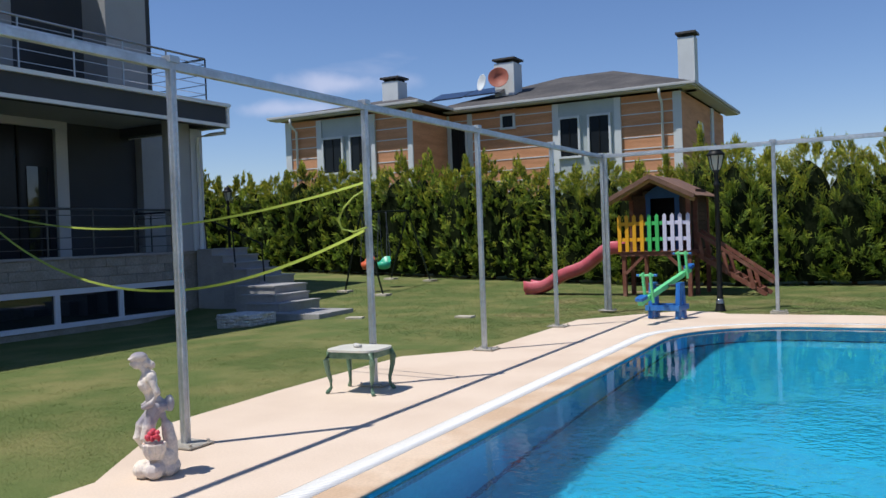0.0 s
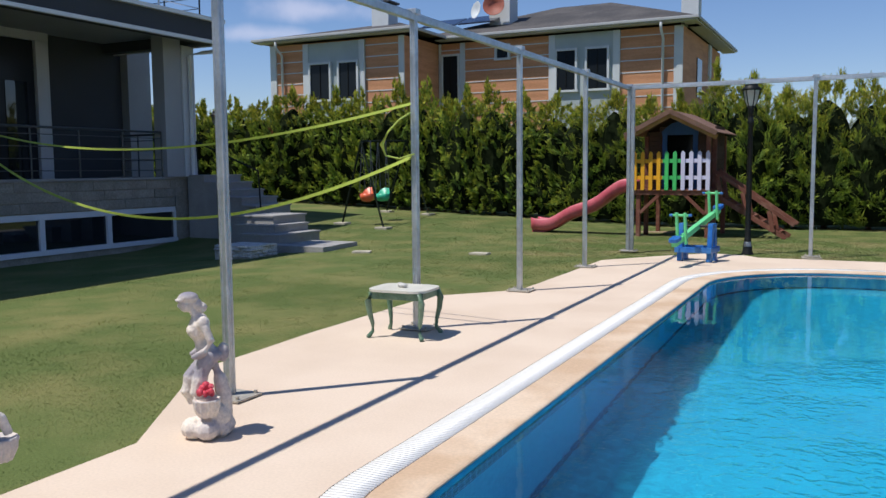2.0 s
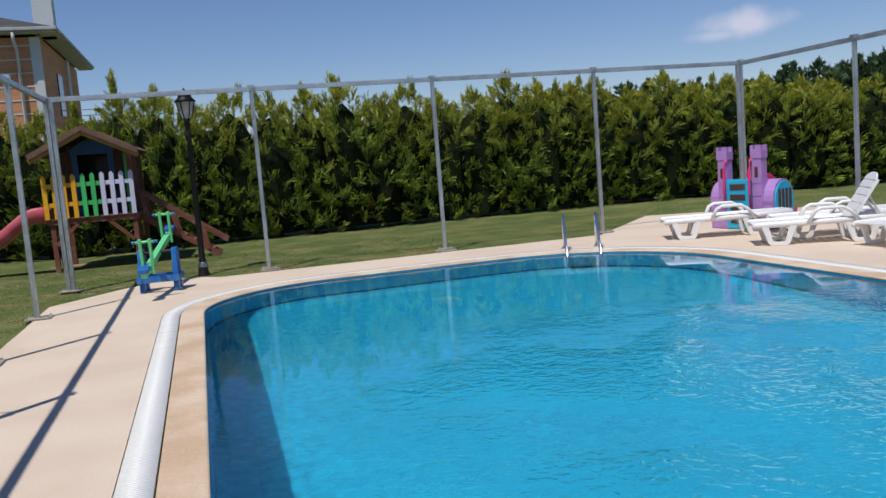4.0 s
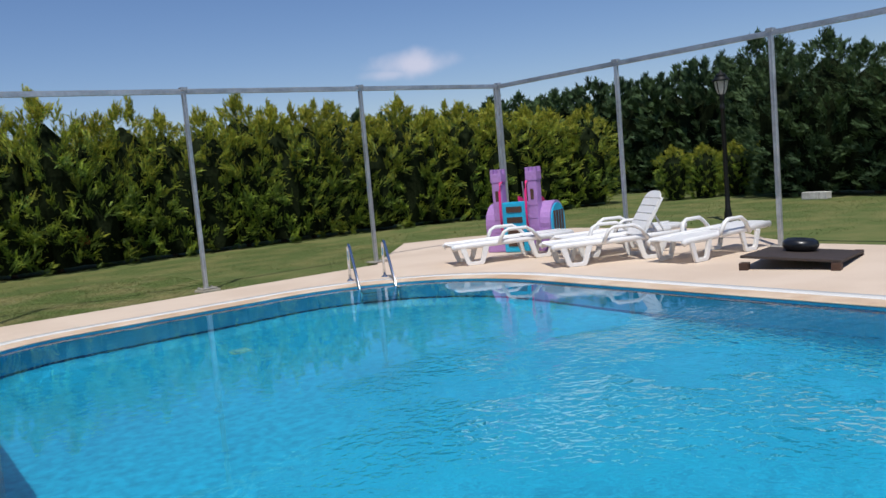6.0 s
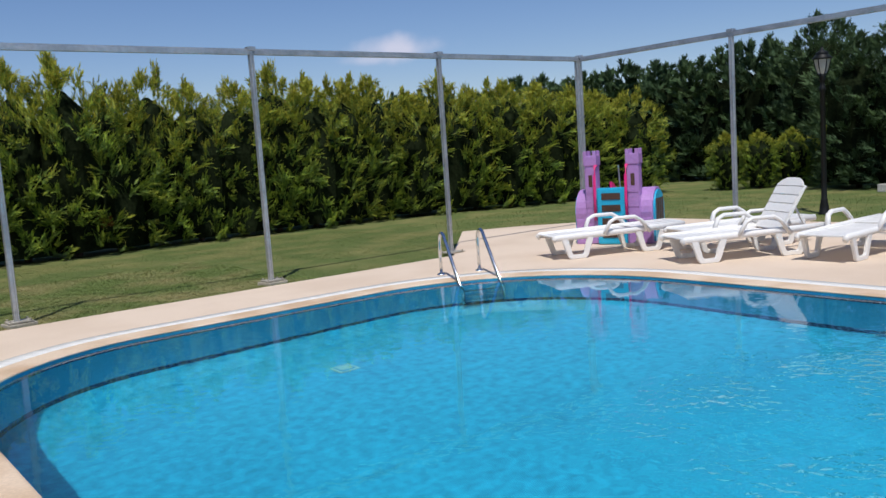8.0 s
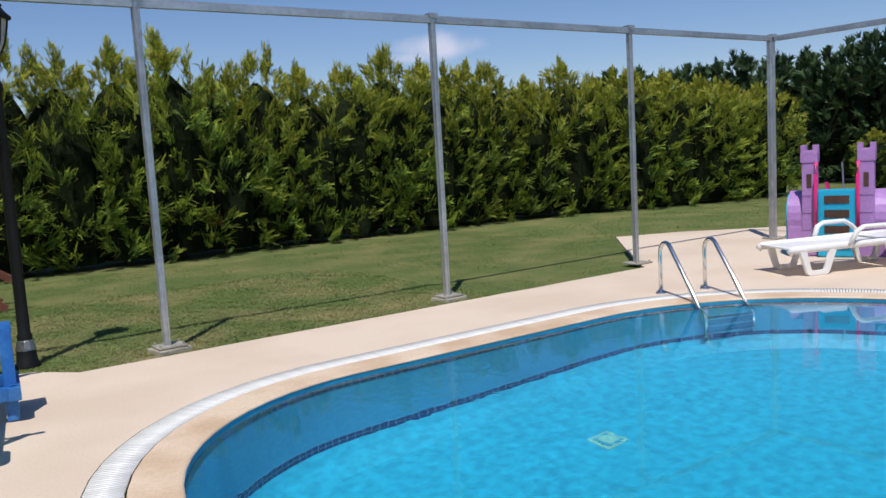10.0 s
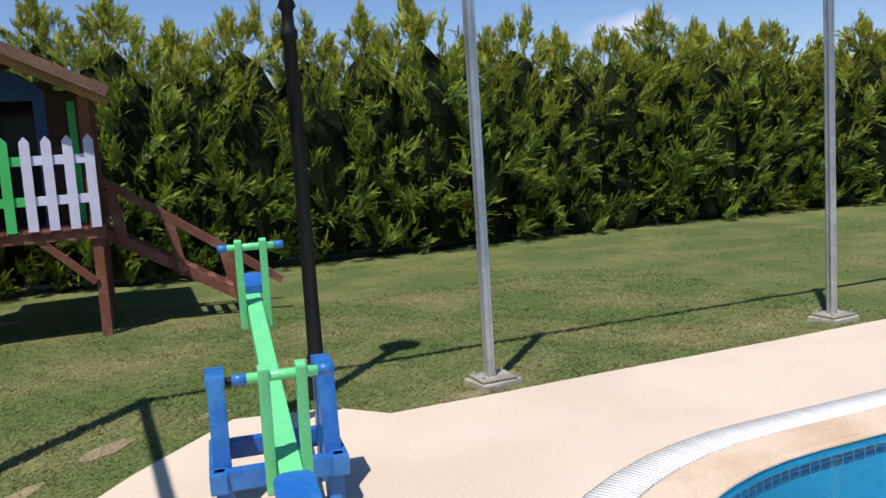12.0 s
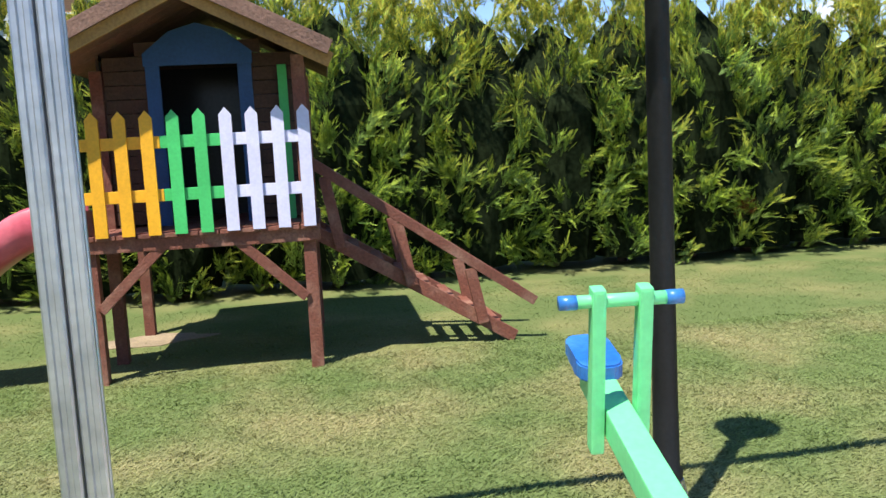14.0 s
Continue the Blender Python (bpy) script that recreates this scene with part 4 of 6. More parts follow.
# ---- hedges and trees ----
def crown_arrays(seed, wid, dep, hgt, boughs, fronds, leaves, base=0.045, leaf=0.062, spire=0.3, size=1.0, wide=0.085):
    """Cypress foliage: boughs push out of the crown, each a tuft of flat pointed fronds set with narrow leaflets."""
    r = np.random.default_rng(seed)
    up = np.array([0.0, 0.0, 1.0])
    V, per, outer = [], [], []

    def tuft(root, axis, length, e, h, n, spread):
        t = r.random(n) ** 0.8
        start = root + np.outer(t, axis * length * 0.75) + r.normal(0, 0.035 * size, (n, 3))
        d = axis + r.normal(0, spread, (n, 3)) + up * 0.08
        d /= np.linalg.norm(d, axis=1)[:, None]
        flat = up * 0.75 + e * 0.55 + r.normal(0, 0.45, (n, 3))
        side = np.cross(d, flat)
        side /= np.linalg.norm(side, axis=1)[:, None]
        flat = np.cross(side, d)
        l = (0.15 + 0.13 * r.random(n)) * (1.2 - 0.45 * t) * size * (0.75 if h > 0.86 else 1.0)
        for k in range(leaves):
            f = (k // 2 + 0.3) / (leaves / 2)
            sg = 1 if k % 2 else -1
            p0 = start + d * (l * f)[:, None] - up * (0.03 * size * f * f)
            ld = d * (0.80 + 0.25 * f) + side * (sg * (0.58 - 0.46 * f)) + r.normal(0, 0.10, (n, 3))
            ll = leaf * size * (1.15 - 0.60 * f) * (0.75 + 0.5 * r.random(n))
            wv = np.cross(ld, flat) * (ll * wide)[:, None]
            V.append(np.stack([p0 + wv, p0 + ld * ll[:, None], p0 - wv], 1))
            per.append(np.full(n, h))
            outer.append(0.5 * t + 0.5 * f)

    for b in range(boughs):
        u = (b + r.random()) / boughs
        h = base + (1 - base) * u ** 0.95
        th = r.random() * 2 * np.pi
        taper = (0.84 + 0.16 * np.sin(np.pi * min(1, h * 1.25))) if h < 0.78 else max(0.12, 1 - ((h - 0.78) / 0.26) ** 1.5)
        bulge = 0.64 + 0.50 * r.random() ** 0.8
        e = np.array([np.cos(th), np.sin(th), 0.0])
        tip = np.array([e[0] * wid / 2, e[1] * dep / 2, 0]) * taper * bulge + up * h * hgt
        axis = e * (0.85 - 0.35 * h) + up * (0.30 + 0.55 * h) + r.normal(0, 0.24, 3)
        axis /= np.linalg.norm(axis)
        length = (0.26 + 0.24 * r.random()) * size
        tuft(tip - axis * length, axis, length, e, h, fronds, 0.30)
    for b in range(3):
        th = r.random() * 2 * np.pi
        e = np.array([np.cos(th), np.sin(th), 0.0])
        foot = e * wid * 0.22 * r.random() + up * hgt * 0.93
        tall = spire * (0.35 + 0.65 * r.random())
        for k in range(7):
            f = k / 6
            th = r.random() * 2 * np.pi
            e2 = np.array([np.cos(th), np.sin(th), 0.0])
            axis = up + e2 * (0.55 - 0.45 * f)
            axis /= np.linalg.norm(axis)
            tuft(foot + up * (tall * f - 0.10), axis, 0.20 * size, e2, 1.0, max(3, fronds // 2), 0.22)
    return np.concatenate(V), np.concatenate(per), np.concatenate(outer)


def quads_to_mesh(name, Q, material, extra=None):
    n, corners = Q.shape[:2]
    verts = Q.reshape(-1, 3)
    i = np.arange(n)[:, None] * corners
    tris = i + np.array([[0, 1, 2]])
    if corners == 4:
        tris = np.concatenate([tris, i + np.array([[0, 2, 3]])])
    me = raw(name, verts, tris.astype(np.int32), material)
    if extra is not None:
        mats, idx = extra
        for m in mats:
            me.materials.append(m)
        me.polygons.foreach_set("material_index", idx.astype(np.int32))
    return me


# Added dark shell in the crown; stands in for shade between the boughs.
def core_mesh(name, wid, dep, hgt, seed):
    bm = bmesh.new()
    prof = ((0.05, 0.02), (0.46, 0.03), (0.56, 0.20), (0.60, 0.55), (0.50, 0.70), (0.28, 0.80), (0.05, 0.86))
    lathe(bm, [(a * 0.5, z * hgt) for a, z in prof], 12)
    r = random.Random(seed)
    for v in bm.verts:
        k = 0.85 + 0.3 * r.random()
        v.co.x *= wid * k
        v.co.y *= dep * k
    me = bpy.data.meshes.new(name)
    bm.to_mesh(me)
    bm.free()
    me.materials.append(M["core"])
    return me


def trunk_mesh(h, r):
    bm = bmesh.new()
    rod(bm, (0, 0, -0.1), (0, 0, h), r, 8, r * 0.55)
    for k in range(3):
        a = k * 2.1
        rod(bm, (0, 0, 0.25 + 0.1 * k), (0.35 * math.cos(a), 0.35 * math.sin(a), 0.65 + 0.1 * k), r * 0.4, 6, r * 0.2)
    me = bpy.data.meshes.new("trunk")
    bm.to_mesh(me)
    bm.free()
    me.materials.append(M["bark"])
    return me


def tree_kind(seed, wid, dep, hgt, boughs, fronds, leaves, leaf_m, gold=None, leaf=0.062, spire=0.3, size=1.0, wide=0.085):
    Q, hs, tips = crown_arrays(seed, wid, dep, hgt, boughs, fronds, leaves, leaf=leaf, spire=spire, size=size, wide=wide)
    extra = None
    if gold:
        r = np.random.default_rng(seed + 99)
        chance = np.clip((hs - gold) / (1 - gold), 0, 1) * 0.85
        # outer leaflets get the paler green: new growth and painted sunlit contrast
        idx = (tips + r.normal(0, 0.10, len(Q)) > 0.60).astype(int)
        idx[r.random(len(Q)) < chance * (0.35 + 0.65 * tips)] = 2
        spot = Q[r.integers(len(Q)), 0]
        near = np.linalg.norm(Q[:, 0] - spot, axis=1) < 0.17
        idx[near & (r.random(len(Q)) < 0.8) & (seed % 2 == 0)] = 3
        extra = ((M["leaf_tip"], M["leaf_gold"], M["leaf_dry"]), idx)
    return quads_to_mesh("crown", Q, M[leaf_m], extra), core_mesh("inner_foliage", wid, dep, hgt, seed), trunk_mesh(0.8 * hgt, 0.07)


def plant(kind, x, y, z, turn, sx, sz, label, name, group):
    t = thing(name, label, "tree", group, (x, y, z), turn)
    t.scale = (sx, sx, sz)
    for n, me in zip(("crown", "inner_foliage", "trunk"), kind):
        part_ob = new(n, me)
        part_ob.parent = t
    return t


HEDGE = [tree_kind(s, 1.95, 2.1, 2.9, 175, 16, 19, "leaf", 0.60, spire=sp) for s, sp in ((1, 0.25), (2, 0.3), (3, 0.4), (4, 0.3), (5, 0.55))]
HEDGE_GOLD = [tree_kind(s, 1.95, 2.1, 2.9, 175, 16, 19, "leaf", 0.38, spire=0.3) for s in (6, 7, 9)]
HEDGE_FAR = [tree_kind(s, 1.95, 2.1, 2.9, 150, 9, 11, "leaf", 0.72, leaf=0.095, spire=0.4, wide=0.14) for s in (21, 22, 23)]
DARK = [tree_kind(s, 2.4, 2.4, 3.9, 260, 12, 10, "leaf_dark", None, 0.085, spire=0.35, size=1.1, wide=0.11) for s in (11, 12, 13)]
DARK_FAR = [tree_kind(s, 2.4, 2.4, 3.9, 130, 7, 7, "leaf_dark", None, 0.13, spire=0.35, size=1.4, wide=0.18) for s in (14, 15, 16)]


def hedge_line(x):
    """Where the middle of the hedge runs."""
    if x < -6:
        return 22.85 + 0.12 * (-x - 6)
    return 22.85 if x < 8 else 22.85 - 0.30 * (x - 8)


rng = random.Random(11)
x = -27.0
while x < 15.6:
    y = hedge_line(x) + rng.uniform(-0.12, 0.12)
    tall = 1.10 + rng.uniform(-0.08, 0.12) + (0.08 if x < 0 else 0.07) - (0.013 * max(0, x - 4))
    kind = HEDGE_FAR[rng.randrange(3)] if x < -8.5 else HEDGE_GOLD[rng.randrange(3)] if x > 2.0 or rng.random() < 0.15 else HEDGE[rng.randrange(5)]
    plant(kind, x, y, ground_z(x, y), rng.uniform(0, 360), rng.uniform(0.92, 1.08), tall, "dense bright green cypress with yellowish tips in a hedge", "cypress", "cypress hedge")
    x += rng.uniform(0.82, 1.0)
for x, y in ((16.3, 18.6), (16.9, 18.0), (17.5, 17.4), (18.1, 16.8)):
    plant(HEDGE[0], x, y, -0.03, x * 50, 0.55, 0.52, "small young cypress with yellowish tips", "cypress", "cypress hedge")
for k in range(10):
    y = 5.6 + k * 1.08
    plant(DARK[k % 3], 16.9 + 0.35 * rng.uniform(-1, 1) + 0.12 * max(0, k - 8), y, -0.03, rng.uniform(0, 360), 1.05, 0.92 + rng.uniform(-0.06, 0.10), "tall dark green conifer in a shady row", "conifer", "dark conifers")
plant(DARK[1], 19.2, 17.3, -0.03, 40, 1.2, 1.16, "tall dark green conifer in a shady row", "conifer", "dark conifers")
for k in range(20):
    y = 19.0 + k * 1.05
    plant(DARK_FAR[k % 3], 21.0 - 0.10 * max(0, k - 10), y, -0.03, rng.uniform(0, 360), 1.1, 1.0 + rng.uniform(-0.05, 0.08), "tall dark green conifer in a shady row", "conifer", "dark conifers")
for k in range(22):
    t = k / 21
    plant(DARK_FAR[k % 3], 19.5 - 15.5 * t, 38.5 + 15.5 * t, -0.03, rng.uniform(0, 360), 1.25, 1.05 + rng.uniform(-0.06, 0.1), "distant dark green conifer in a row", "conifer", "dark conifers")


# ---- playhouse ----
def picket(x, z0, z1, w, d):
    bm = bmesh.new()
    h = w / 2
    slab(bm, [(x - h, z0), (x + h, z0), (x + h, z1 - 0.05), (x, z1), (x - h, z1 - 0.05)], Matrix(((1, 0, 0, 0), (0, 0, 1, -d), (0, 1, 0, 0), (0, 0, 0, 1))), 0.022)
    return bm


# local: front along x (0 = right front leg, -1.50 = left), y back, z up
play = thing("playhouse", "raised red-brown wooden playhouse with coloured picket fence", "playhouse", at=(-4.30, 18.98, 0.0), turn=-3)
PW, PD, DZ = 1.50, 1.65, 1.02
for x, y, z in ((0, 0, 2.2), (-PW, 0, 1.2), (0, PD, 2.2), (-PW, PD, 2.2), (0, 0.62, 2.2), (-PW, 0.62, 2.2)):
    part("post", boxed(x - 0.045, x + 0.045, y - 0.045, y + 0.045, -0.08, z, 0.006), M["wood_red"], play)
part("front_beam", boxed(-PW - 0.08, 0.08, -0.075, -0.046, DZ - 0.12, DZ - 0.03, 0.006), M["wood_red"], play)
part("side_beam", boxed(0.046, 0.075, -0.07, PD + 0.07, DZ - 0.12, DZ - 0.03, 0.006), M["wood_red"], play)
for k in range(12):
    x = -PW - 0.08 + (PW + 0.16) * (k + 0.5) / 12
    part("deck_board", boxed(x - 0.065, x + 0.065, -0.10, PD + 0.08, DZ - 0.03, DZ, 0.004), M["wood_red"], play)
for x, sg in ((-0.045, -1), (-PW + 0.045, 1)):
    part("brace", beam(bmesh.new(), (x, -0.05, 0.50), (x + sg * 0.46, -0.05, DZ - 0.08), 0.04, 0.07, 0.004), M["wood_red"], play)
# fence
fence_x = [-PW - 0.06 + (PW + 0.075) * k / 9 for k in range(10)]
for k, x in enumerate(fence_x):
    c = "p_yellow" if k < 4 else "p_green" if k < 6 else "p_white"
    part("picket", picket(x, DZ - 0.01, DZ + 0.835, 0.084, 0.118), M[c], play, {"p_yellow": "yellow picket", "p_green": "green picket", "p_white": "lilac-white picket"}[c])
for x0, x1, c in ((-PW - 0.10, fence_x[3] + 0.08, "p_yellow"), (fence_x[3] + 0.08, fence_x[6] - 0.04, "p_green"), (fence_x[6] - 0.04, 0.06, "p_white")):
    for z in (DZ + 0.26, DZ + 0.62):
        part("fence_rail", boxed(x0, x1 - 0.002, -0.094, -0.072, z - 0.042, z + 0.042, 0.004), M[c], play)
# cabin
CY = 0.62
for k in range(13):
    z = DZ + 0.02 + k * 0.105
    for x0, x1 in ((-PW + 0.05, -PW / 2 - 0.37), (-PW / 2 + 0.37, -0.05)) if z < 2.2 else ((-PW + 0.05 + max(0, (z - 2.16)) * 1.7, -0.05 - max(0, (z - 2.16)) * 1.7),):
        part("cladding_board", boxed(x0, x1, CY - 0.02, CY + 0.01, z, z + 0.10, 0.006), M["wood_dark"], play)
    for x in (-PW, 0.0):
        part("cladding_board", boxed(x - 0.012, x + 0.012, CY + 0.05, PD - 0.05, z, z + 0.10, 0.004), M["wood_dark"], play)
    part("cladding_board", boxed(-PW + 0.05, -0.05, PD - 0.01, PD + 0.014, z, z + 0.10, 0.004), M["wood_dark"], play)
for x0, x1, z0, z1 in ((-PW / 2 - 0.39, -PW / 2 - 0.285, DZ, 2.26), (-PW / 2 + 0.285, -PW / 2 + 0.39, DZ, 2.26)):
    part("door_trim", boxed(x0, x1, CY - 0.045, CY - 0.021, z0, z1, 0.004), M["blue_trim"], play, "navy painted trim")
bm = bmesh.new()
slab(bm, [(-PW / 2 - 0.40, 2.22), (-PW / 2 + 0.40, 2.22), (-PW / 2 + 0.40, 2.31), (-PW / 2 + 0.20, 2.47), (-PW / 2, 2.53), (-PW / 2 - 0.20, 2.47), (-PW / 2 - 0.40, 2.31)], Matrix(((1, 0, 0, 0), (0, 0, 1, CY - 0.05), (0, 1, 0, 0), (0, 0, 0, 1))), 0.026)
part("door_arch", bm, M["blue_trim"], play, "navy painted gable panel")
part("corner_trim", boxed(-0.17, -0.10, CY - 0.045, CY - 0.021, DZ, 2.2, 0.004), M["p_green"], play)
# Added sheets: close the board gaps and put the cabin's shade into colour.
part("shade_lining", boxed(-PW + 0.06, -0.06, PD - 0.04, PD - 0.012, DZ, 2.30), M["door_dark"], play, "dark sheet standing in for the shade in the cabin")
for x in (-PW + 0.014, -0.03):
    part("shade_lining", boxed(x, x + 0.014, CY + 0.05, PD - 0.05, DZ, 2.28), M["door_dark"], play)
# roof
RXH, RZ, EZ = -PW / 2, 2.71, 2.22
for sg in (-1, 1):
    for k in range(9):
        y = -0.22 + k * 0.255
        a = Vector((RXH, y, RZ))
        b = Vector((RXH + sg * (PW / 2 + 0.22), y, EZ))
        n = Vector((sg * (RZ - EZ), 0, PW / 2 + 0.22)).normalized()
        bm = bmesh.new()
        beam(bm, a, b, 0.25, 0.022, 0.003, up=n)
        part("roof_board", bm, M["roof_wood"], play)
    for y, m, dz in ((-0.355, "roof_wood", -0.02), (-0.31, "wood_ochre", -0.10)):
        bm = bmesh.new()
        beam(bm, (RXH, y, RZ + dz), (RXH + sg * (PW / 2 + 0.23), y, EZ + dz), 0.028, 0.10, 0.004)
        part("barge_board", bm, M[m], play)
# ramp with rails to the right
ramp = thing("ramp_ladder", "sloping red-brown wooden ramp with side railing", "ramp", at=(-4.24, 19.31, 0), turn=-3)
RA, RB = Vector((0.0, 0, 0.92)), Vector((1.50, 0, 0.0))
for y in (0.0, 0.62):
    part("stringer", beam(bmesh.new(), RA + Vector((0, y, 0)), RB + Vector((0, y, 0)), 0.045, 0.10, 0.005), M["wood_red"], ramp)
    part("handrail", beam(bmesh.new(), RA + Vector((0.0, y - 0.05, 0.52)), RB + Vector((0.16, y - 0.05, 0.28)), 0.045, 0.075, 0.005), M["wood_red"], ramp)
    for t in (0.12, 0.47, 0.83):
        c = RA.lerp(RB, t) + Vector((0, y - 0.05, 0))
        part("rail_post", beam(bmesh.new(), c - Vector((0.0, 0, 0.02)), c + Vector((-0.09, 0, 0.53 - 0.14 * t)), 0.04, 0.085, 0.004, up=(1, 0, 0)), M["wood_red"], ramp)
for k in range(8):
    c = RA.lerp(RB, (k + 0.6) / 8.4)
    part("rung", boxed(c.x - 0.035, c.x + 0.035, 0.02, 0.60, c.z + 0.02, c.z + 0.05, 0.004), M["wood_red"], ramp)

# slide: a dished red chute with raised lips
slide = thing("slide", "faded red plastic wavy slide leaving the playhouse", "slide")
SA, SB = Vector((-5.88, 19.27, 1.06)), Vector((-8.28, 19.17, 0.16))
prev = None
bm = bmesh.new()
NS = 30
for k in range(NS + 1):
    t = k / NS
    c = SA.lerp(SB, t)
    c.z = 1.07 - 0.88 * (0.78 * smoothstep(0.02, 0.85, t) + 0.22 * t) + 0.055 * math.sin(t * 4 * math.pi) - 0.02
    row = []
    for u, v in ((-0.27, 0.17), (-0.24, 0.19), (-0.215, 0.16), (-0.19, 0.03), (-0.10, 0.0), (0.10, 0.0), (0.19, 0.03), (0.215, 0.16), (0.24, 0.19), (0.27, 0.17), (0.26, -0.06), (0.14, -0.11), (-0.14, -0.11), (-0.26, -0.06)):
        row.append(bm.verts.new((c.x, c.y + u, c.z + v)))
    if prev:
        for i in range(len(row)):
            bm.faces.new((prev[i], prev[(i + 1) % len(row)], row[(i + 1) % len(row)], row[i]))
    else:
        bm.faces.new(row)
    prev = row
bm.faces.new(prev[::-1])
bmesh.ops.recalc_face_normals(bm, faces=bm.faces)
part("chute", bm, M["slide"], slide, "", True)
bm = bmesh.new()
box(bm, -8.14, 19.18, 0.06, 0.3, 0.36, 0.2, None, 0.03)
part("foot", bm, M["slide"], slide)

# ---- seesaw ----
seesaw = thing("seesaw", "green wooden seesaw on a blue painted stand", "seesaw", at=(-3.70, 14.25, 0.0), turn=-7.5)
PZ = 0.56
tilt = radians(10.2)
B0 = Vector((0, -1.15, PZ - 1.15 * math.sin(tilt))), Vector((0, 1.15, PZ + 1.15 * math.sin(tilt)))
ud = (B0[1] - B0[0]).normalized()
un = Vector((0, -ud.z, ud.y))
part("beam", beam(bmesh.new(), B0[0], B0[1], 0.082, 0.085, 0.008), M["s_green"], seesaw)
for sg in (-1, 1):
    c = Vector((0, 0, PZ)) + ud * (0.86 if sg > 0 else -0.80)
    for sx in (-0.064, 0.064):
        bm = bmesh.new()
        beam(bm, c + Vector((sx, 0, 0)) - un * 0.09, c + Vector((sx, 0, 0)) + un * 0.40, 0.039, 0.055, 0.01, up=ud)
        part("handle_post", bm, M["s_green"], seesaw)
    h = c + un * 0.362
    part("handle", rod(bmesh.new(), h - Vector((0.166, 0, 0)), h + Vector((0.166, 0, 0)), 0.019, 12), M["s_green"], seesaw, "", True)
    for sx in (-1, 1):
        part("grip", rod(bmesh.new(), h + Vector((sx * 0.122, 0, 0)), h + Vector((sx * 0.170, 0, 0)), 0.0205, 12), M["s_blue"], seesaw, "blue painted handle end", True)
    bm = bmesh.new()
    s = c + ud * sg * 0.30 + un * 0.035
    m = Matrix((Vector((1, 0, 0)), ud, un)).transposed().to_4x4()
    m.translation = s
    outline = []
    for k in range(20):
        a = 2 * math.pi * k / 20
        ca, sa = math.cos(a), math.sin(a)
        outline.append((0.085 * math.copysign(abs(ca) ** 0.6, ca) * (0.8 + 0.2 * abs(sa)), 0.13 * math.copysign(abs(sa) ** 0.6, sa)))
    slab(bm, outline, m, 0.052)
    bmesh.ops.bevel(bm, geom=[e for e in bm.edges if e.calc_length() < 0.06], offset=0.006, segments=2, affect="EDGES")
    part("seat", bm, M["s_blue"], seesaw, "worn blue saddle seat")
for sx in (-1, 1):
    x = sx * 0.235
    for sy in (-1, 1):
        bm = bmesh.new()
        beam(bm, (x, sy * 0.14, 0.0), (x, sy * 0.055, 0.60), 0.075, 0.10, 0.012, up=(0, 1, 0))
        part("stand_post", bm, M["s_blue"], seesaw)
    part("stand_cap", box(bmesh.new(), x, 0, 0.585, 0.085, 0.21, 0.05, None, 0.015), M["s_blue"], seesaw)
    part("stand_foot", box(bmesh.new(), x + sx * 0.02, 0, 0.19, 0.075, 0.50, 0.09, None, 0.012), M["s_blue"], seesaw)
for sy in (-1, 1):
    part("stand_bar", box(bmesh.new(), 0, sy * 0.20, 0.19, 0.56, 0.055, 0.09, None, 0.01), M["s_blue"], seesaw)
part("axle", rod(bmesh.new(), (-0.26, 0, PZ), (0.26, 0, PZ), 0.018, 10), M["black"], seesaw, "dark steel axle")


# ---- lamp posts ----
def lamp_post(x, y, z, foil=True):
    lamp = thing("lamp_post", "black iron garden lamp post with frosted lantern", "lamp", "garden lamps", (x, y, z))
    bm = bmesh.new()
    lathe(bm, ((0.105, 0.0), (0.105, 0.02), (0.085, 0.05), (0.075, 0.16), (0.058, 0.24), (0.062, 0.27), (0.05, 0.29), (0.047, 0.6), (0.042, 2.26), (0.055, 2.28), (0.055, 2.32), (0.04, 2.35), (0.036, 2.44), (0.058, 2.47), (0.04, 2.52), (0.07, 2.57)), 16)
    part("pole", bm, M["black"], lamp, "", True)
    if foil:
        bm = bmesh.new()
        lathe(bm, ((0.079, 0.15), (0.077, 0.17), (0.068, 0.215), (0.062, 0.235)), 10)
        for v in bm.verts:
            v.co.x *= 0.98 + 0.07 * random.random()
            v.co.y *= 0.98 + 0.07 * random.random()
        part("foil_wrap", bm, M["foil"], lamp, "crumpled silver foil round the foot")
    bm = bmesh.new()
    lathe(bm, ((0.065, 2.575), (0.10, 2.66), (0.128, 2.80), (0.132, 2.835)), 6)
    part("lantern_glass", bm, M["frost"], lamp, "frosted glass lantern")
    for k in range(6):
        a = 2 * math.pi * k / 6
        c, s = math.cos(a), math.sin(a)
        bm = bmesh.new()
        sweep(bm, [(0.068 * c, 0.068 * s, 2.57), (0.104 * c, 0.104 * s, 2.66), (0.132 * c, 0.132 * s, 2.80), (0.136 * c, 0.136 * s, 2.84)], 0.009, 6)
        part("lantern_rib", bm, M["black"], lamp)
    bm = bmesh.new()
    lathe(bm, ((0.165, 2.835), (0.17, 2.85), (0.12, 2.90), (0.10, 2.93), (0.112, 2.945), (0.07, 2.98), (0.03, 3.00), (0.025, 3.03), (0.005, 3.06)), 18)
    part("cap", bm, M["black"], lamp, "", True)
    return lamp


lamp_post(-3.11, 15.80, -0.03)
lamp_post(10.5, 12.98, -0.03, False).scale = (1, 1, 0.95)
lamp_post(-19.0, 20.4, ground_z(-19.0, 20.4), False)

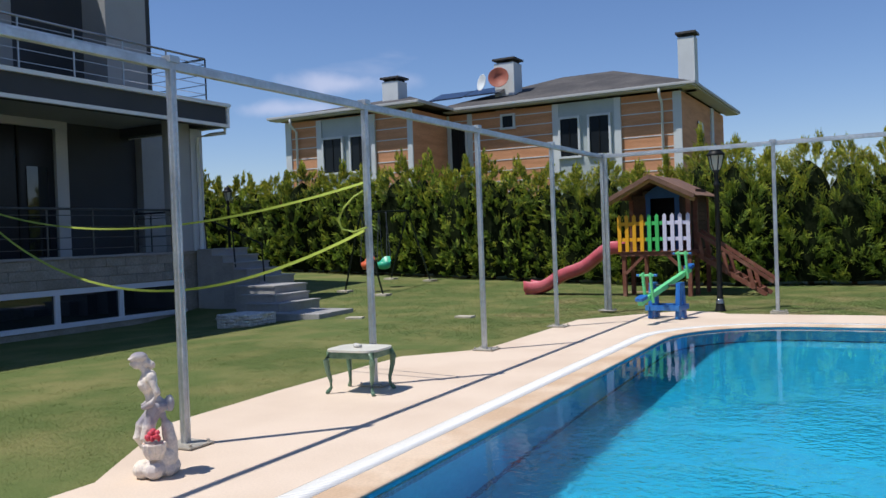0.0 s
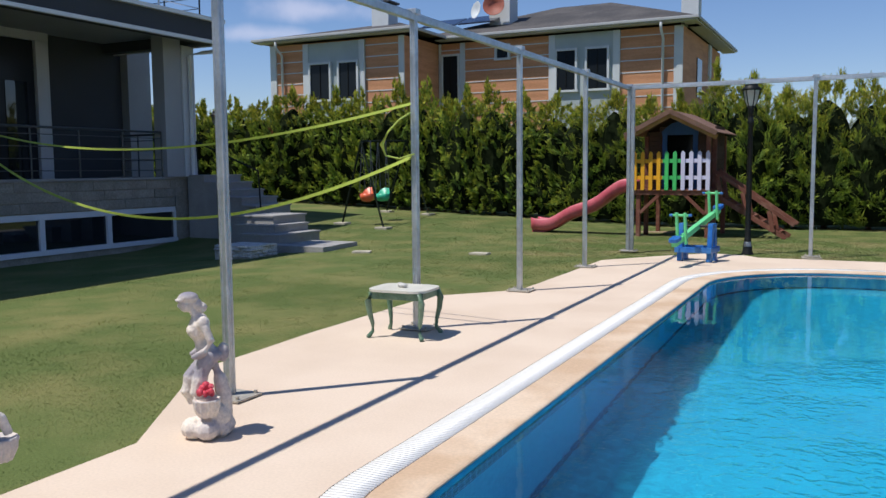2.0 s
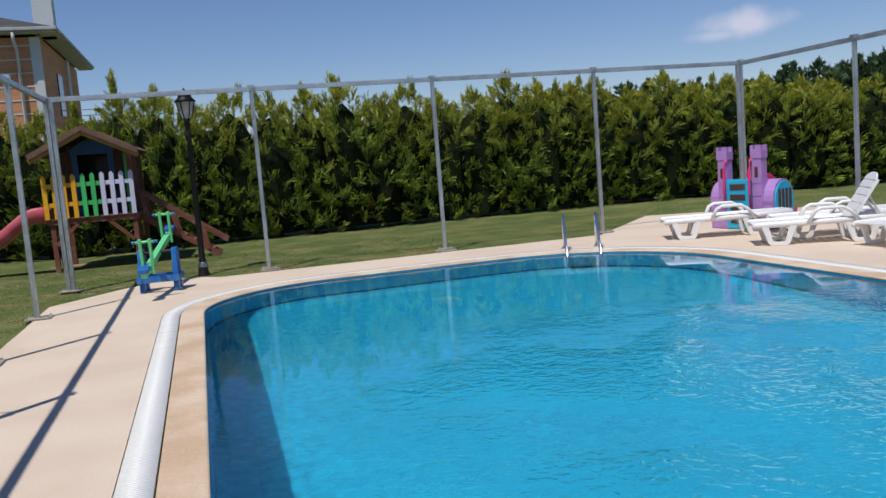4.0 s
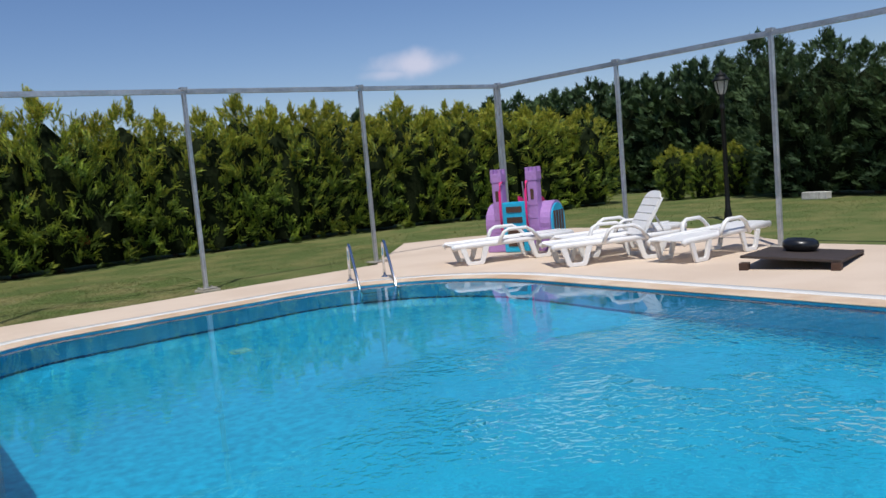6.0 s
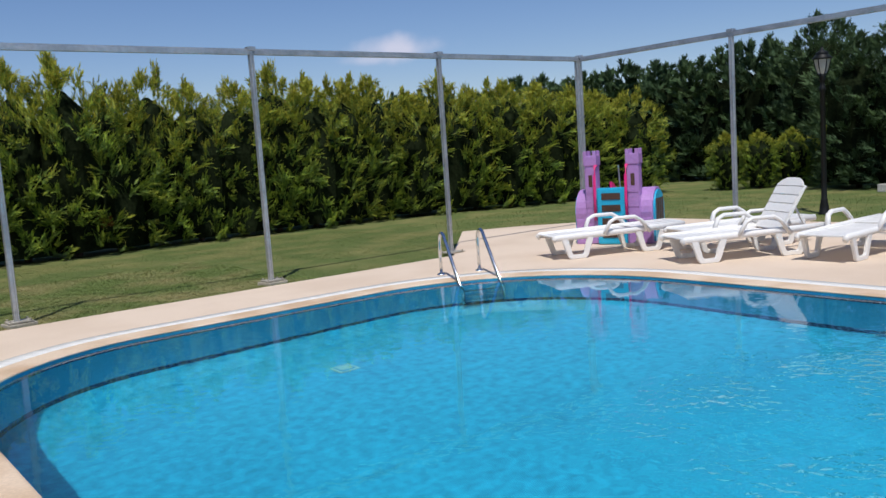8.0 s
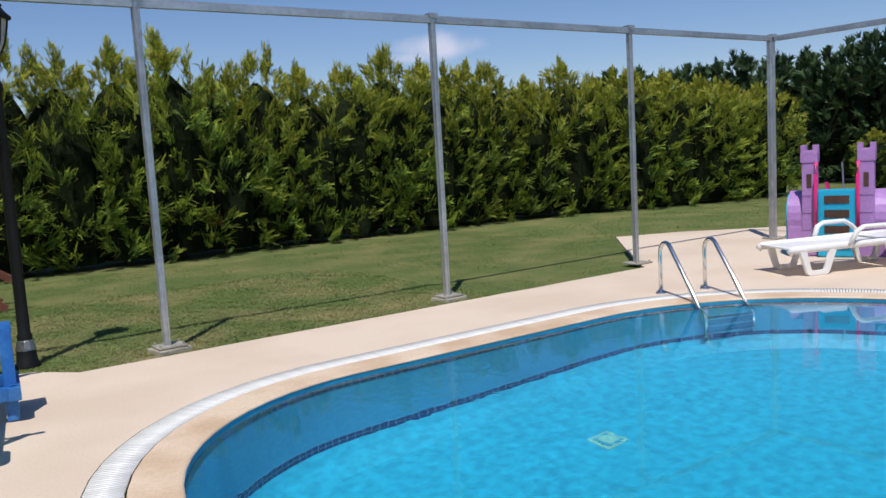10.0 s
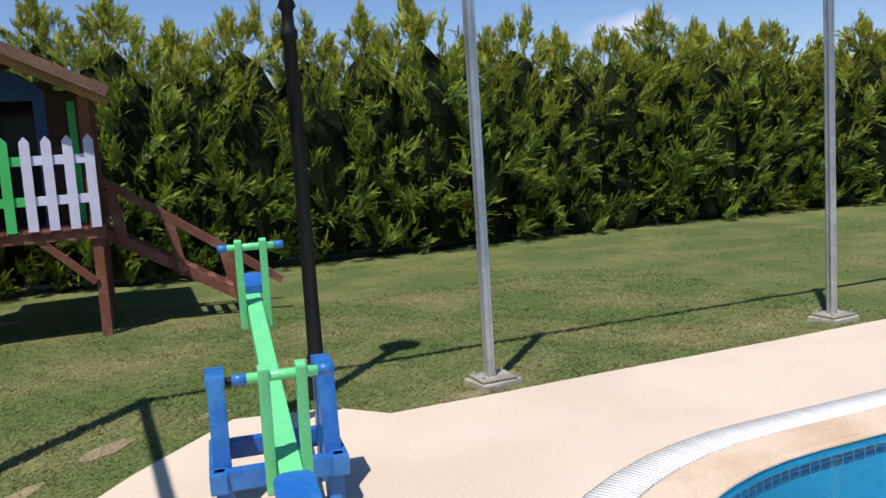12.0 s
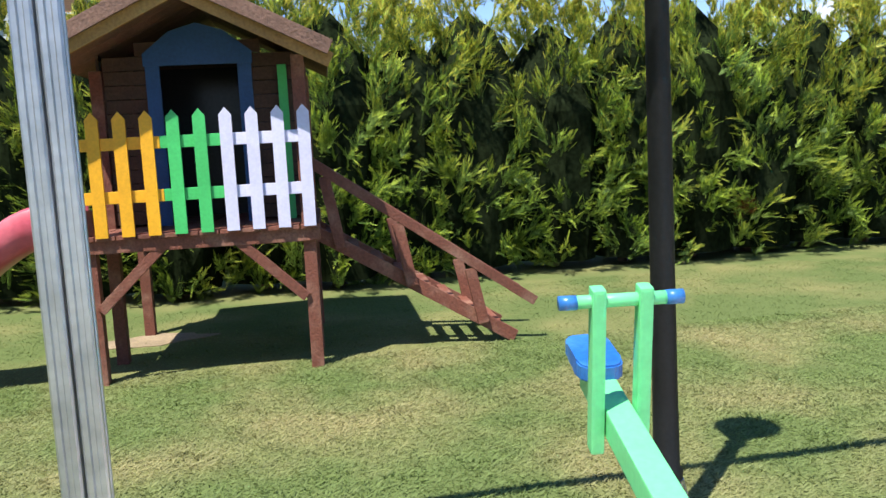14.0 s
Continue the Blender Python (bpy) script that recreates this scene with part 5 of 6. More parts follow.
# ---- small table ----
table = thing("coffee_table", "small green-legged table with chipped cream top", "table", at=(-5.06, 7.0, 0), turn=4)
table.scale = (0.89, 0.89, 0.98)
bm = bmesh.new()
pts = []
for k in range(40):
    a = 2 * math.pi * k / 40
    c, s = math.cos(a), math.sin(a)
    e = 0.34
    wob = 1 + 0.02 * math.cos(4 * a)
    pts.append((0.315 * math.copysign(abs(c) ** e, c) * wob, 0.265 * math.copysign(abs(s) ** e, s) * wob))
slab(bm, pts, Matrix.Translation((0, 0, 0.43)), 0.022)
part("tabletop", bm, M["table_top"], table)
part("apron", box(bmesh.new(), 0, 0, 0.395, 0.56, 0.46, 0.07, None, 0.012), M["table_green"], table)
for sx in (-1, 1):
    for sy in (-1, 1):
        bm = bmesh.new()
        sweep(bm, [(sx * 0.27, sy * 0.22, 0.42), (sx * 0.295, sy * 0.245, 0.34), (sx * 0.285, sy * 0.235, 0.24), (sx * 0.262, sy * 0.212, 0.13), (sx * 0.262, sy * 0.212, 0.06), (sx * 0.29, sy * 0.24, 0.018), (sx * 0.30, sy * 0.25, 0.0)], [0.034, 0.036, 0.029, 0.021, 0.018, 0.024, 0.022], 8)
        part("leg", bm, M["table_green"], table, "", True)
bm = bmesh.new()
ball(bm, (0, 0, 0), 0.05, 0.038, 0.022, 10)
ball(bm, (-0.03, 0.01, 0.008), 0.03, 0.026, 0.018, 8)
st = tagged(obj("pebble", bm, M["lime"], smooth=True), "small pale stone lying on the table", "stone")
st.matrix_basis = pose(-5.07, 6.98, 0.462)


# ---- statues: plain draped figures ----
def finish_statue(bm, x, y, turn, label, stone="statue"):
    ob = obj("statue", bm, M[stone], smooth=True)
    r = ob.modifiers.new("blend", "REMESH")
    r.mode, r.voxel_size, r.use_smooth_shade = "VOXEL", 0.0065, True
    s = ob.modifiers.new("soften", "SMOOTH")
    s.iterations, s.factor = 2, 0.5
    ob.matrix_basis = pose(x, y, 0, 0, 0, turn)
    ob.scale = (0.96, 0.96, 0.97)
    return tagged(ob, label, "statue", "garden statues")


def rocks(bm, n, spread, height, seed):
    r = random.Random(seed)
    for k in range(n):
        a = k * 2.4
        d = spread * (0.35 + 0.65 * (k % 3) / 2)
        q = r.uniform(0.045, 0.085)
        ball(bm, (d * math.cos(a), d * math.sin(a), q * 0.6 + (height - q) * r.random() * (1 - d / spread * 0.7)), q, q, q * 0.85, 9)


def basket(bm, c, r, h):
    lathe(bm, ((r * 0.55, 0), (r * 0.8, h * 0.3), (r * 0.97, h * 0.85), (r * 1.05, h), (r * 0.97, h * 1.05), (r * 0.8, h * 0.9)), 16, c)
    for k in range(12):
        a = 2 * math.pi * k / 12
        sweep(bm, [(c[0] + r * 0.6 * math.cos(a), c[1] + r * 0.6 * math.sin(a), c[2]), (c[0] + r * 0.9 * math.cos(a), c[1] + r * 0.9 * math.sin(a), c[2] + h * 0.45), (c[0] + r * math.cos(a), c[1] + r * math.sin(a), c[2] + h * 0.95)], r * 0.10, 6)


# the first figure leans forward over a flower basket
bm = bmesh.new()
rocks(bm, 13, 0.11, 0.14, 4)
ball(bm, (-0.02, 0.02, 0.11), 0.10, 0.09, 0.10, 12)
sweep(bm, [(-0.07, 0.0, 0.10), (-0.08, 0.0, 0.22), (-0.06, 0.0, 0.34), (-0.03, 0, 0.42)], [0.06, 0.05, 0.04, 0.03], 10)
for sy, kx in ((-0.04, 0.11), (0.035, 0.06)):
    sweep(bm, [(kx - 0.02, sy, 0.20), (kx + 0.02, sy, 0.27), (kx, sy, 0.34), (0.03, sy * 0.8, 0.43), (-0.005, sy * 0.6, 0.49)], [0.038, 0.042, 0.046, 0.052, 0.058], 10)
ball(bm, (-0.01, 0, 0.48), 0.075, 0.08, 0.05, 12)
ball(bm, (-0.085, 0.0, 0.49), 0.035, 0.05, 0.06, 10)
sweep(bm, [(0.0, 0, 0.48), (0.03, 0, 0.54), (0.05, 0, 0.61), (0.05, 0, 0.67), (0.06, 0, 0.72)], [0.066, 0.05, 0.06, 0.062, 0.03], 14)
ball(bm, (0.09, 0.0, 0.635), 0.035, 0.055, 0.035, 10)
for sy in (-1, 1):
    ball(bm, (0.03, sy * 0.065, 0.68), 0.04, 0.036, 0.045, 10)
    sweep(bm, [(0.025, sy * 0.078, 0.66), (-0.005, sy * 0.10, 0.58), (0.03, sy * 0.09, 0.52), (0.075, sy * 0.055, 0.49)], [0.028, 0.025, 0.022, 0.019], 10)
    ball(bm, (0.085, sy * 0.05, 0.485), 0.024, 0.018, 0.018, 8)
sweep(bm, [(0.06, 0, 0.70), (0.09, 0, 0.765)], 0.024, 10)
ball(bm, (0.12, 0, 0.79), 0.042, 0.038, 0.048, 14)
ball(bm, (0.16, 0, 0.783), 0.012, 0.010, 0.012, 8)
ball(bm, (0.105, 0, 0.828), 0.060, 0.052, 0.034, 14)
ball(bm, (0.155, 0, 0.815), 0.028, 0.042, 0.010, 12)
ball(bm, (0.055, 0, 0.785), 0.03, 0.034, 0.034, 10)
ball(bm, (0.025, 0.0, 0.765), 0.027, 0.03, 0.03, 10)
basket(bm, (0.03, 0.105, 0.14), 0.078, 0.105)
finish_statue(bm, -4.675, 4.0, 228, "pale cast-stone garden figure with cap and flower basket")
# the second one stands upright with a basket on each side
bm = bmesh.new()
rocks(bm, 30, 0.13, 0.36, 9)
ball(bm, (0.0, 0.0, 0.14), 0.10, 0.10, 0.16, 12)
for k in range(10):
    a = 2 * math.pi * k / 10
    c, s = math.cos(a), math.sin(a)
    sweep(bm, [(0.03 + 0.095 * c, 0.10 * s, 0.22), (0.02 + 0.08 * c, 0.085 * s, 0.36), (0.01 + 0.05 * c, 0.058 * s, 0.50)], [0.034, 0.03, 0.024], 8)
sweep(bm, [(0.03, 0, 0.24), (0.02, 0, 0.38), (0.01, 0, 0.50), (0.01, 0, 0.56), (0.015, 0, 0.63), (0.015, 0, 0.70), (0.02, 0, 0.74)], [0.10, 0.085, 0.062, 0.055, 0.068, 0.066, 0.028], 16)
ball(bm, (-0.05, 0, 0.49), 0.04, 0.07, 0.05, 10)
for sy, hand in ((-1, (0.0, -0.24, 0.47)), (1, (0.05, 0.09, 0.47))):
    ball(bm, (0.015, sy * 0.078, 0.695), 0.042, 0.04, 0.042, 10)
    sweep(bm, [(0.015, sy * 0.09, 0.68), (0.0, sy * (0.13 if sy < 0 else 0.16), 0.60), ((0.0 + hand[0]) / 2, (sy * 0.15 + hand[1]) / 2 + (0.02 if sy > 0 else -0.02), 0.54), hand], [0.03, 0.026, 0.023, 0.02], 10)
basket(bm, (0.0, -0.20, 0.36), 0.075, 0.10)
basket(bm, (0.0, 0.16, 0.13), 0.085, 0.12)
sweep(bm, [(0.02, 0, 0.73), (0.022, 0, 0.78)], 0.026, 10)
ball(bm, (0.03, 0, 0.815), 0.044, 0.042, 0.05, 14)
ball(bm, (-0.01, 0, 0.80), 0.03, 0.046, 0.05, 12)
ball(bm, (-0.02, 0, 0.75), 0.022, 0.06, 0.022, 10)
ball(bm, (0.02, 0, 0.865), 0.058, 0.058, 0.034, 14)
lathe(bm, ((0.066, 0.845), (0.07, 0.855), (0.055, 0.865)), 16, (0.02, 0, 0))
finish_statue(bm, -4.55, 2.36, 150, "cream cast-stone garden figure carrying two baskets", "statue_pale")
bm = bmesh.new()
for k in range(16):
    a = k * 2.4
    ball(bm, (0.05 * math.cos(a) * (k / 16), 0.05 * math.sin(a) * (k / 16), 0.02 * math.sin(k) + 0.03 * (1 - k / 16)), 0.022, 0.02, 0.014, 7, pose(0, 0, 0, k * 40, k * 25, 0))
f = tagged(obj("flower", bm, M["petal"], smooth=True), "coral pink artificial flowers in the statue's basket", "flower")
f.matrix_basis = pose(-4.617, 3.907, 0.275)

# ---- swing ----
swing = thing("swing_set", "dark iron swing frame with orange and teal bucket seats", "swing", at=(0, 0, 0))
FA, FB, FC, FD = (Vector((x, y, ground_z(x, y) + 0.02)) for x, y in ((-13.3, 18.55), (-14.05, 22.1), (-11.75, 18.0), (-12.55, 21.9)))
TA, TB = (FA + FC) / 2 + Vector((0, 0, 2.1)), (FB + FD) / 2 + Vector((0, 0, 2.1))
for p, q in ((FA, TA), (FC, TA), (FB, TB), (FD, TB)):
    part("leg", rod(bmesh.new(), p, q, 0.024, 8), M["swing_iron"], swing)
    bm = bmesh.new()
    box(bm, p.x, p.y, p.z + 0.0, 0.34, 0.30, 0.06, None, 0.01)
    part("foot_pad", bm, M["concrete"], swing, "pale concrete pad")
part("top_bar", rod(bmesh.new(), TA, TB, 0.026, 8), M["swing_iron"], swing)
for t, m, lab in ((0.10, "seat_or", "orange bucket seat"), (0.42, "seat_gr", "teal bucket seat")):
    c = TA.lerp(TB, t)
    c.z = 0.70 if t < 0.3 else 0.66
    bm = bmesh.new()
    lathe(bm, ((0.06, 0.0), (0.14, 0.02), (0.18, 0.10), (0.19, 0.20), (0.18, 0.20), (0.16, 0.10), (0.10, 0.04)), 14)
    for v in bm.verts:
        if v.co.y > 0.04 and v.co.z > 0.12:
            v.co.z += 0.16 * smoothstep(0.04, 0.18, v.co.y)
    bmesh.ops.translate(bm, verts=bm.verts, vec=c)
    seat = part("bucket_seat", bm, M[m], swing, lab, True)
    for dx, dy in ((-0.16, -0.1), (0.16, -0.1), (-0.14, 0.14), (0.14, 0.14)):
        part("rope", rod(bmesh.new(), c + Vector((dx, dy, 0.2)), TA.lerp(TB, t) + Vector((dx * 0.8, 0, 0)), 0.008, 5), M["rope"], swing)
for k, (x, y) in enumerate(((-7.45, 14.08), (-9.72, 13.74))):
    bm = bmesh.new()
    box(bm, 0, 0, 0, 0.34, 0.22, 0.05, pose(0, 0, 0, 0, 0, 20 * k), 0.012)
    ob = tagged(obj("stepping_stone", bm, M["concrete"]), "flat pale stone sunk in the lawn", "stone", "stepping stones")
    ob.matrix_basis = pose(x, y, ground_z(x, y) + 0.01)

# ---- pool ladder ----
ladder = thing("pool_ladder", "polished steel pool ladder with two curved handrails", "ladder")
LA, LB = Vector((2.424, 13.746, 0)), Vector((2.893, 13.562, 0))
ax = (LB - LA).normalized()
inn = Vector((ax.y, -ax.x, 0))
if inn.y > 0:
    inn = -inn
feet = []
for p in (LA, LB):
    pts = [p + Vector((0, 0, 0.0)), p + Vector((0, 0, 0.38))]
    for k in range(1, 9):
        a = math.pi * (1 - k / 9 * 0.88)
        pts.append(p + inn * (0.12 + 0.12 * math.cos(a)) + Vector((0, 0, 0.40 + 0.13 * math.sin(a))))
    pts += [p + inn * 0.44 + Vector((0, 0, 0.25)), p + inn * 0.72 + Vector((0, 0, -0.07)), p + inn * 0.80 + Vector((0, 0, -0.22)), p + inn * 0.82 + Vector((0, 0, -0.4)), p + inn * 0.82 + Vector((0, 0, -1.1))]
    part("handrail", sweep(bmesh.new(), pts, 0.021, 12), M["chrome"], ladder, "", True)
    part("flange", lathe(bmesh.new(), ((0.055, 0.0), (0.055, 0.008), (0.035, 0.02), (0.024, 0.03)), 14, p), M["chrome"], ladder, "", True)
for k in range(3):
    z = -0.4 - 0.27 * k
    bm = bmesh.new()
    beam(bm, LA + inn * 0.82 + Vector((0, 0, z)), LB + inn * 0.82 + Vector((0, 0, z)), 0.08, 0.02, 0.004)
    part("tread", bm, M["chrome"], ladder)


# ---- sun loungers ----
def lounger(x, y, turn, back, label):
    """Foot end at (x, y), lying along local x."""
    lo = thing("sun_lounger", label, "lounger", "white sun loungers", (x, y, 0), turn)
    L, W, Z = 1.28, 0.56, 0.29
    for sy in (-1, 1):
        bm = bmesh.new()
        sweep(bm, [(0.0, sy * W / 2, Z - 0.03), (0.04, sy * W / 2, Z), (L, sy * W / 2, Z + 0.02), (1.95, sy * W / 2 * 0.9, Z + 0.03)], 0.032, 8, 1.35)
        part("side_rail", bm, M["white_pl"], lo, "", True)
        for x0 in (0.34, 1.42):
            side = Matrix(((1, 0, 0, x0), (0, 0, -1, sy * (W / 2 + 0.005) + 0.02), (0, 1, 0, 0), (0, 0, 0, 1)))
            bm = slab(bmesh.new(), [(-0.235, Z - 0.01), (-0.145, 0.035), (-0.115, 0.0), (0.115, 0.0), (0.145, 0.035), (0.235, Z - 0.01), (0.14, Z - 0.01), (0.085, 0.072), (0.065, 0.055), (-0.065, 0.055), (-0.085, 0.072), (-0.14, Z - 0.01)], side, 0.04)
            bmesh.ops.bevel(bm, geom=bm.edges[:], offset=0.007, segments=2, affect="EDGES")
            part("leg", bm, M["white_pl"], lo)
        bm = bmesh.new()
        sweep(bm, [(0.72, sy * (W / 2 + 0.02), Z), (0.80, sy * (W / 2 + 0.05), Z + 0.16), (0.88, sy * (W / 2 + 0.05), Z + 0.20), (1.16, sy * (W / 2 + 0.05), Z + 0.20), (1.26, sy * (W / 2 + 0.05), Z + 0.14), (1.40, sy * (W / 2 + 0.02), Z - 0.02)], 0.033, 8, 0.8)
        part("armrest", bm, M["white_pl"], lo, "", True)
    for k in range(11):
        bm = bmesh.new()
        box(bm, 0.06 + k * 0.112, 0, Z + 0.012, 0.103, W - 0.03, 0.018, None, 0.005)
        part("slat", bm, M["white_pl"], lo)
    m = pose(L, 0, Z + 0.02, 0, -back, 0)
    for k in range(6):
        bm = bmesh.new()
        w = (W - 0.02) / 2
        u0, u1 = 0.004 + k * 0.118, 0.114 + k * 0.118
        if k == 5:
            out = [(u0, -w), (u0 + 0.02, -w), (u0 + 0.07, -w * 0.8), (u1, -w * 0.5), (u1 + 0.008, 0), (u1, w * 0.5), (u0 + 0.07, w * 0.8), (u0 + 0.02, w), (u0, w)]
        else:
            out = [(u0, -w), (u1, -w), (u1, w), (u0, w)]
        slab(bm, out, m @ Matrix.Translation((0, 0, -0.012)), 0.024)
        bmesh.ops.bevel(bm, geom=bm.edges[:], offset=0.005, segments=2, affect="EDGES")
        part("back_slat", bm, M["white_pl"], lo)
    for sy in (-1, 1):
        bm = bmesh.new()
        beam(bm, m @ Vector((0, sy * (W / 2 - 0.03), -0.026)), m @ Vector((0.62, sy * (W / 2 - 0.03), -0.026)), 0.05, 0.03, 0.008)
        part("back_rail", bm, M["white_pl"], lo)
    if back > 15:
        bm = bmesh.new()
        rod(bm, m @ Vector((0.42, 0.15, 0)), (L + 0.42, 0.15, Z + 0.02), 0.016, 6)
        rod(bm, m @ Vector((0.42, -0.15, 0)), (L + 0.42, -0.15, Z + 0.02), 0.016, 6)
        part("back_prop", bm, M["white_pl"], lo)
    return lo


lounger(4.05, 13.52, -23, 3, "white plastic sun lounger lying flat on the deck")
lounger(4.43, 11.78, -28, 58, "white plastic sun lounger with its back raised")
lounger(5.15, 12.22, -22, 2, "white plastic sun lounger lying flat behind another")
lounger(5.11, 10.28, -1, 3, "white plastic sun lounger lying flat on the deck")

# ---- toy castle ----
# local: ladder faces -y
castle = thing("toy_castle", "lilac plastic toy castle with cyan ladder and pink rails", "toy", at=(5.62, 13.66, 0), turn=-67)
castle.scale = (0.93, 0.93, 0.96)
bm = bmesh.new()
box(bm, 0, 0.36, 0.42, 0.50, 0.62, 0.82, None, 0.03)
part("body", bm, M["lilac"], castle)
bm = bmesh.new()
box(bm, 0, -0.02, 0.44, 0.46, 0.10, 0.86, None, 0.025)
lad = part("ladder", bm, M["cyan"], castle, "cyan climbing ladder")
# Thin dark plates paint the shade of the ladder's holes on its face.
for z in (0.16, 0.36, 0.56, 0.74):
    bm = bmesh.new()
    box(bm, 0, -0.075, z, 0.30, 0.012, 0.10, None, 0.005)
    part("ladder_opening", bm, M["wood_dark"], lad)
for sx in (-1, 1):
    bm = bmesh.new()
    box(bm, sx * 0.34, 0.10, 0.62, 0.19, 0.20, 1.22, None, 0.03)
    box(bm, sx * 0.34, 0.10, 1.29, 0.215, 0.225, 0.16, None, 0.02)
    for cx in (-1, 1):
        for cy in (-1, 1):
            box(bm, sx * 0.34 + cx * 0.075, 0.10 + cy * 0.08, 1.40, 0.06, 0.06, 0.08, None, 0.008)
    tower = part("tower", bm, M["lilac"], castle, "lilac battlement tower")
    bm = bmesh.new()
    box(bm, sx * 0.34, -0.005, 0.98, 0.06, 0.012, 0.18, None, 0.004)
    part("tower_window", bm, M["wood_dark"], tower)
    for k in range(3):
        bm = bmesh.new()
        box(bm, sx * 0.34, -0.003, 0.4 + k * 0.22, 0.17, 0.008, 0.10, None, 0.003)
        part("block", bm, M["lilac"], tower)
    bm = bmesh.new()
    sweep(bm, [(sx * 0.25, -0.08, 0.38), (sx * 0.25, -0.10, 0.7), (sx * 0.25, -0.08, 1.05), (sx * 0.25, -0.03, 1.2), (sx * 0.25, 0.05, 1.22)], 0.022, 8)
    part("grab_rail", bm, M["pink"], castle, "pink grab rail", True)
    bm = bmesh.new()
    rod(bm, (sx * 0.40, 0.38, 0.48), (sx * 0.62, 0.38, 0.48), 0.36, 24)
    box(bm, sx * 0.51, 0.38, 0.20, 0.22, 0.72, 0.40, None, 0.03)
    wing = part("side_arch", bm, M["lilac"], castle, "rounded lilac side arch")
    bm = bmesh.new()
    rod(bm, (sx * 0.62, 0.38, 0.50), (sx * 0.645, 0.38, 0.50), 0.30, 24)
    box(bm, sx * 0.632, 0.38, 0.28, 0.025, 0.60, 0.50, None, 0.004)
    win = part("side_window", bm, M["cyan"], castle, "cyan arched window panel")
    for k in range(4):
        bm = bmesh.new()
        box(bm, sx * 0.648, 0.20 + k * 0.12, 0.50, 0.012, 0.08, 0.34, None, 0.004)
        part("window_slot", bm, M["wood_dark"], win)
bm = bmesh.new()
prev = None
for k in range(13):
    t = k / 12
    row = [bm.verts.new((u, 0.60 + 1.0 * t, 0.80 - 0.70 * smoothstep(0, 1, t) + v)) for u, v in ((-0.22, 0.13), (-0.18, 0.13), (-0.17, 0.0), (0.17, 0.0), (0.18, 0.13), (0.22, 0.13), (0.20, -0.05), (-0.20, -0.05))]
    if prev:
        for i in range(8):
            bm.faces.new((prev[i], prev[(i + 1) % 8], row[(i + 1) % 8], row[i]))
    else:
        bm.faces.new(row)
    prev = row
bm.faces.new(prev[::-1])
bmesh.ops.recalc_face_normals(bm, faces=bm.faces)
part("slide", bm, M["pink"], castle, "pink plastic slide")
part("flag_pole", rod(bmesh.new(), (0.05, 0.3, 0.8), (0.03, 0.3, 1.2), 0.012, 8), M["steel"], castle)

# ---- board with cushion ----
board = thing("dark_board", "dark brown square board propped on a block", "board", at=(5.70, 8.75, 0), turn=16)
bm = bmesh.new()
box(bm, 0, 0, 0.10, 1.25, 1.10, 0.03, pose(0, 0, 0, 3.0, 2.5, 0), 0.006)
part("panel", bm, M["bike_dark"], board)
for x, y in ((-0.60, 0.50), (-0.60, -0.5), (0.6, -0.5)):
    part("block", boxed(x - 0.06, x + 0.06, y - 0.05, y + 0.05, 0, 0.085 - 0.02 * (x > 0), 0.006), M["wood_dark"], board)
bm = bmesh.new()
sweep(bm, [(0.13 * math.cos(a), 0.13 * math.sin(a), 0) for a in [2 * math.pi * k / 20 for k in range(21)]], 0.085, 10, 0.9)
ball(bm, (0, 0, 0.0), 0.13, 0.13, 0.06, 12)
t = tagged(obj("cushion", bm, M["rubber"], smooth=True), "glossy black round cushion lying on the board", "cushion")
t.matrix_basis = pose(5.93, 8.90, 0.185, 3, 3, 0)
bench = thing("low_stone_bench", "low whitewashed block on the far lawn", "block", at=(15.5, 14.05, -0.03))
for k in range(3):
    part("block", boxed(-0.12, 0.12, -0.42 + k * 0.21, -0.42 + k * 0.21 + 0.2, 0, 0.17, 0.012), M["lime"], bench)

# ---- bare earth by the far row ----
for x, y, sx, sy, rz in ((-4.40, 15.50, 0.20, 0.08, 42), (-4.82, 15.02, 0.16, 0.05, 50), (-3.78, 15.80, 0.12, 0.05, 20), (-5.68, 20.45, 0.5, 0.25, 5), (-2.33, 15.25, 0.17, 0.07, 5)):
    bm = bmesh.new()
    out = []
    for k in range(18):
        a = 2 * math.pi * k / 18
        q = 1 + 0.35 * noise.noise((math.cos(a) * 2 + x, math.sin(a) * 2, y))
        out.append((sx * q * math.cos(a), sy * q * math.sin(a)))
    slab(bm, out, Matrix(), 0.012)
    ob = tagged(obj("soil_patch", bm, M["earth"]), "bare sandy earth patch in the lawn", "soil", kind="structure")
    ob.matrix_basis = pose(x, y, ground_z(x, y) - 0.004, 0, 0, rz)


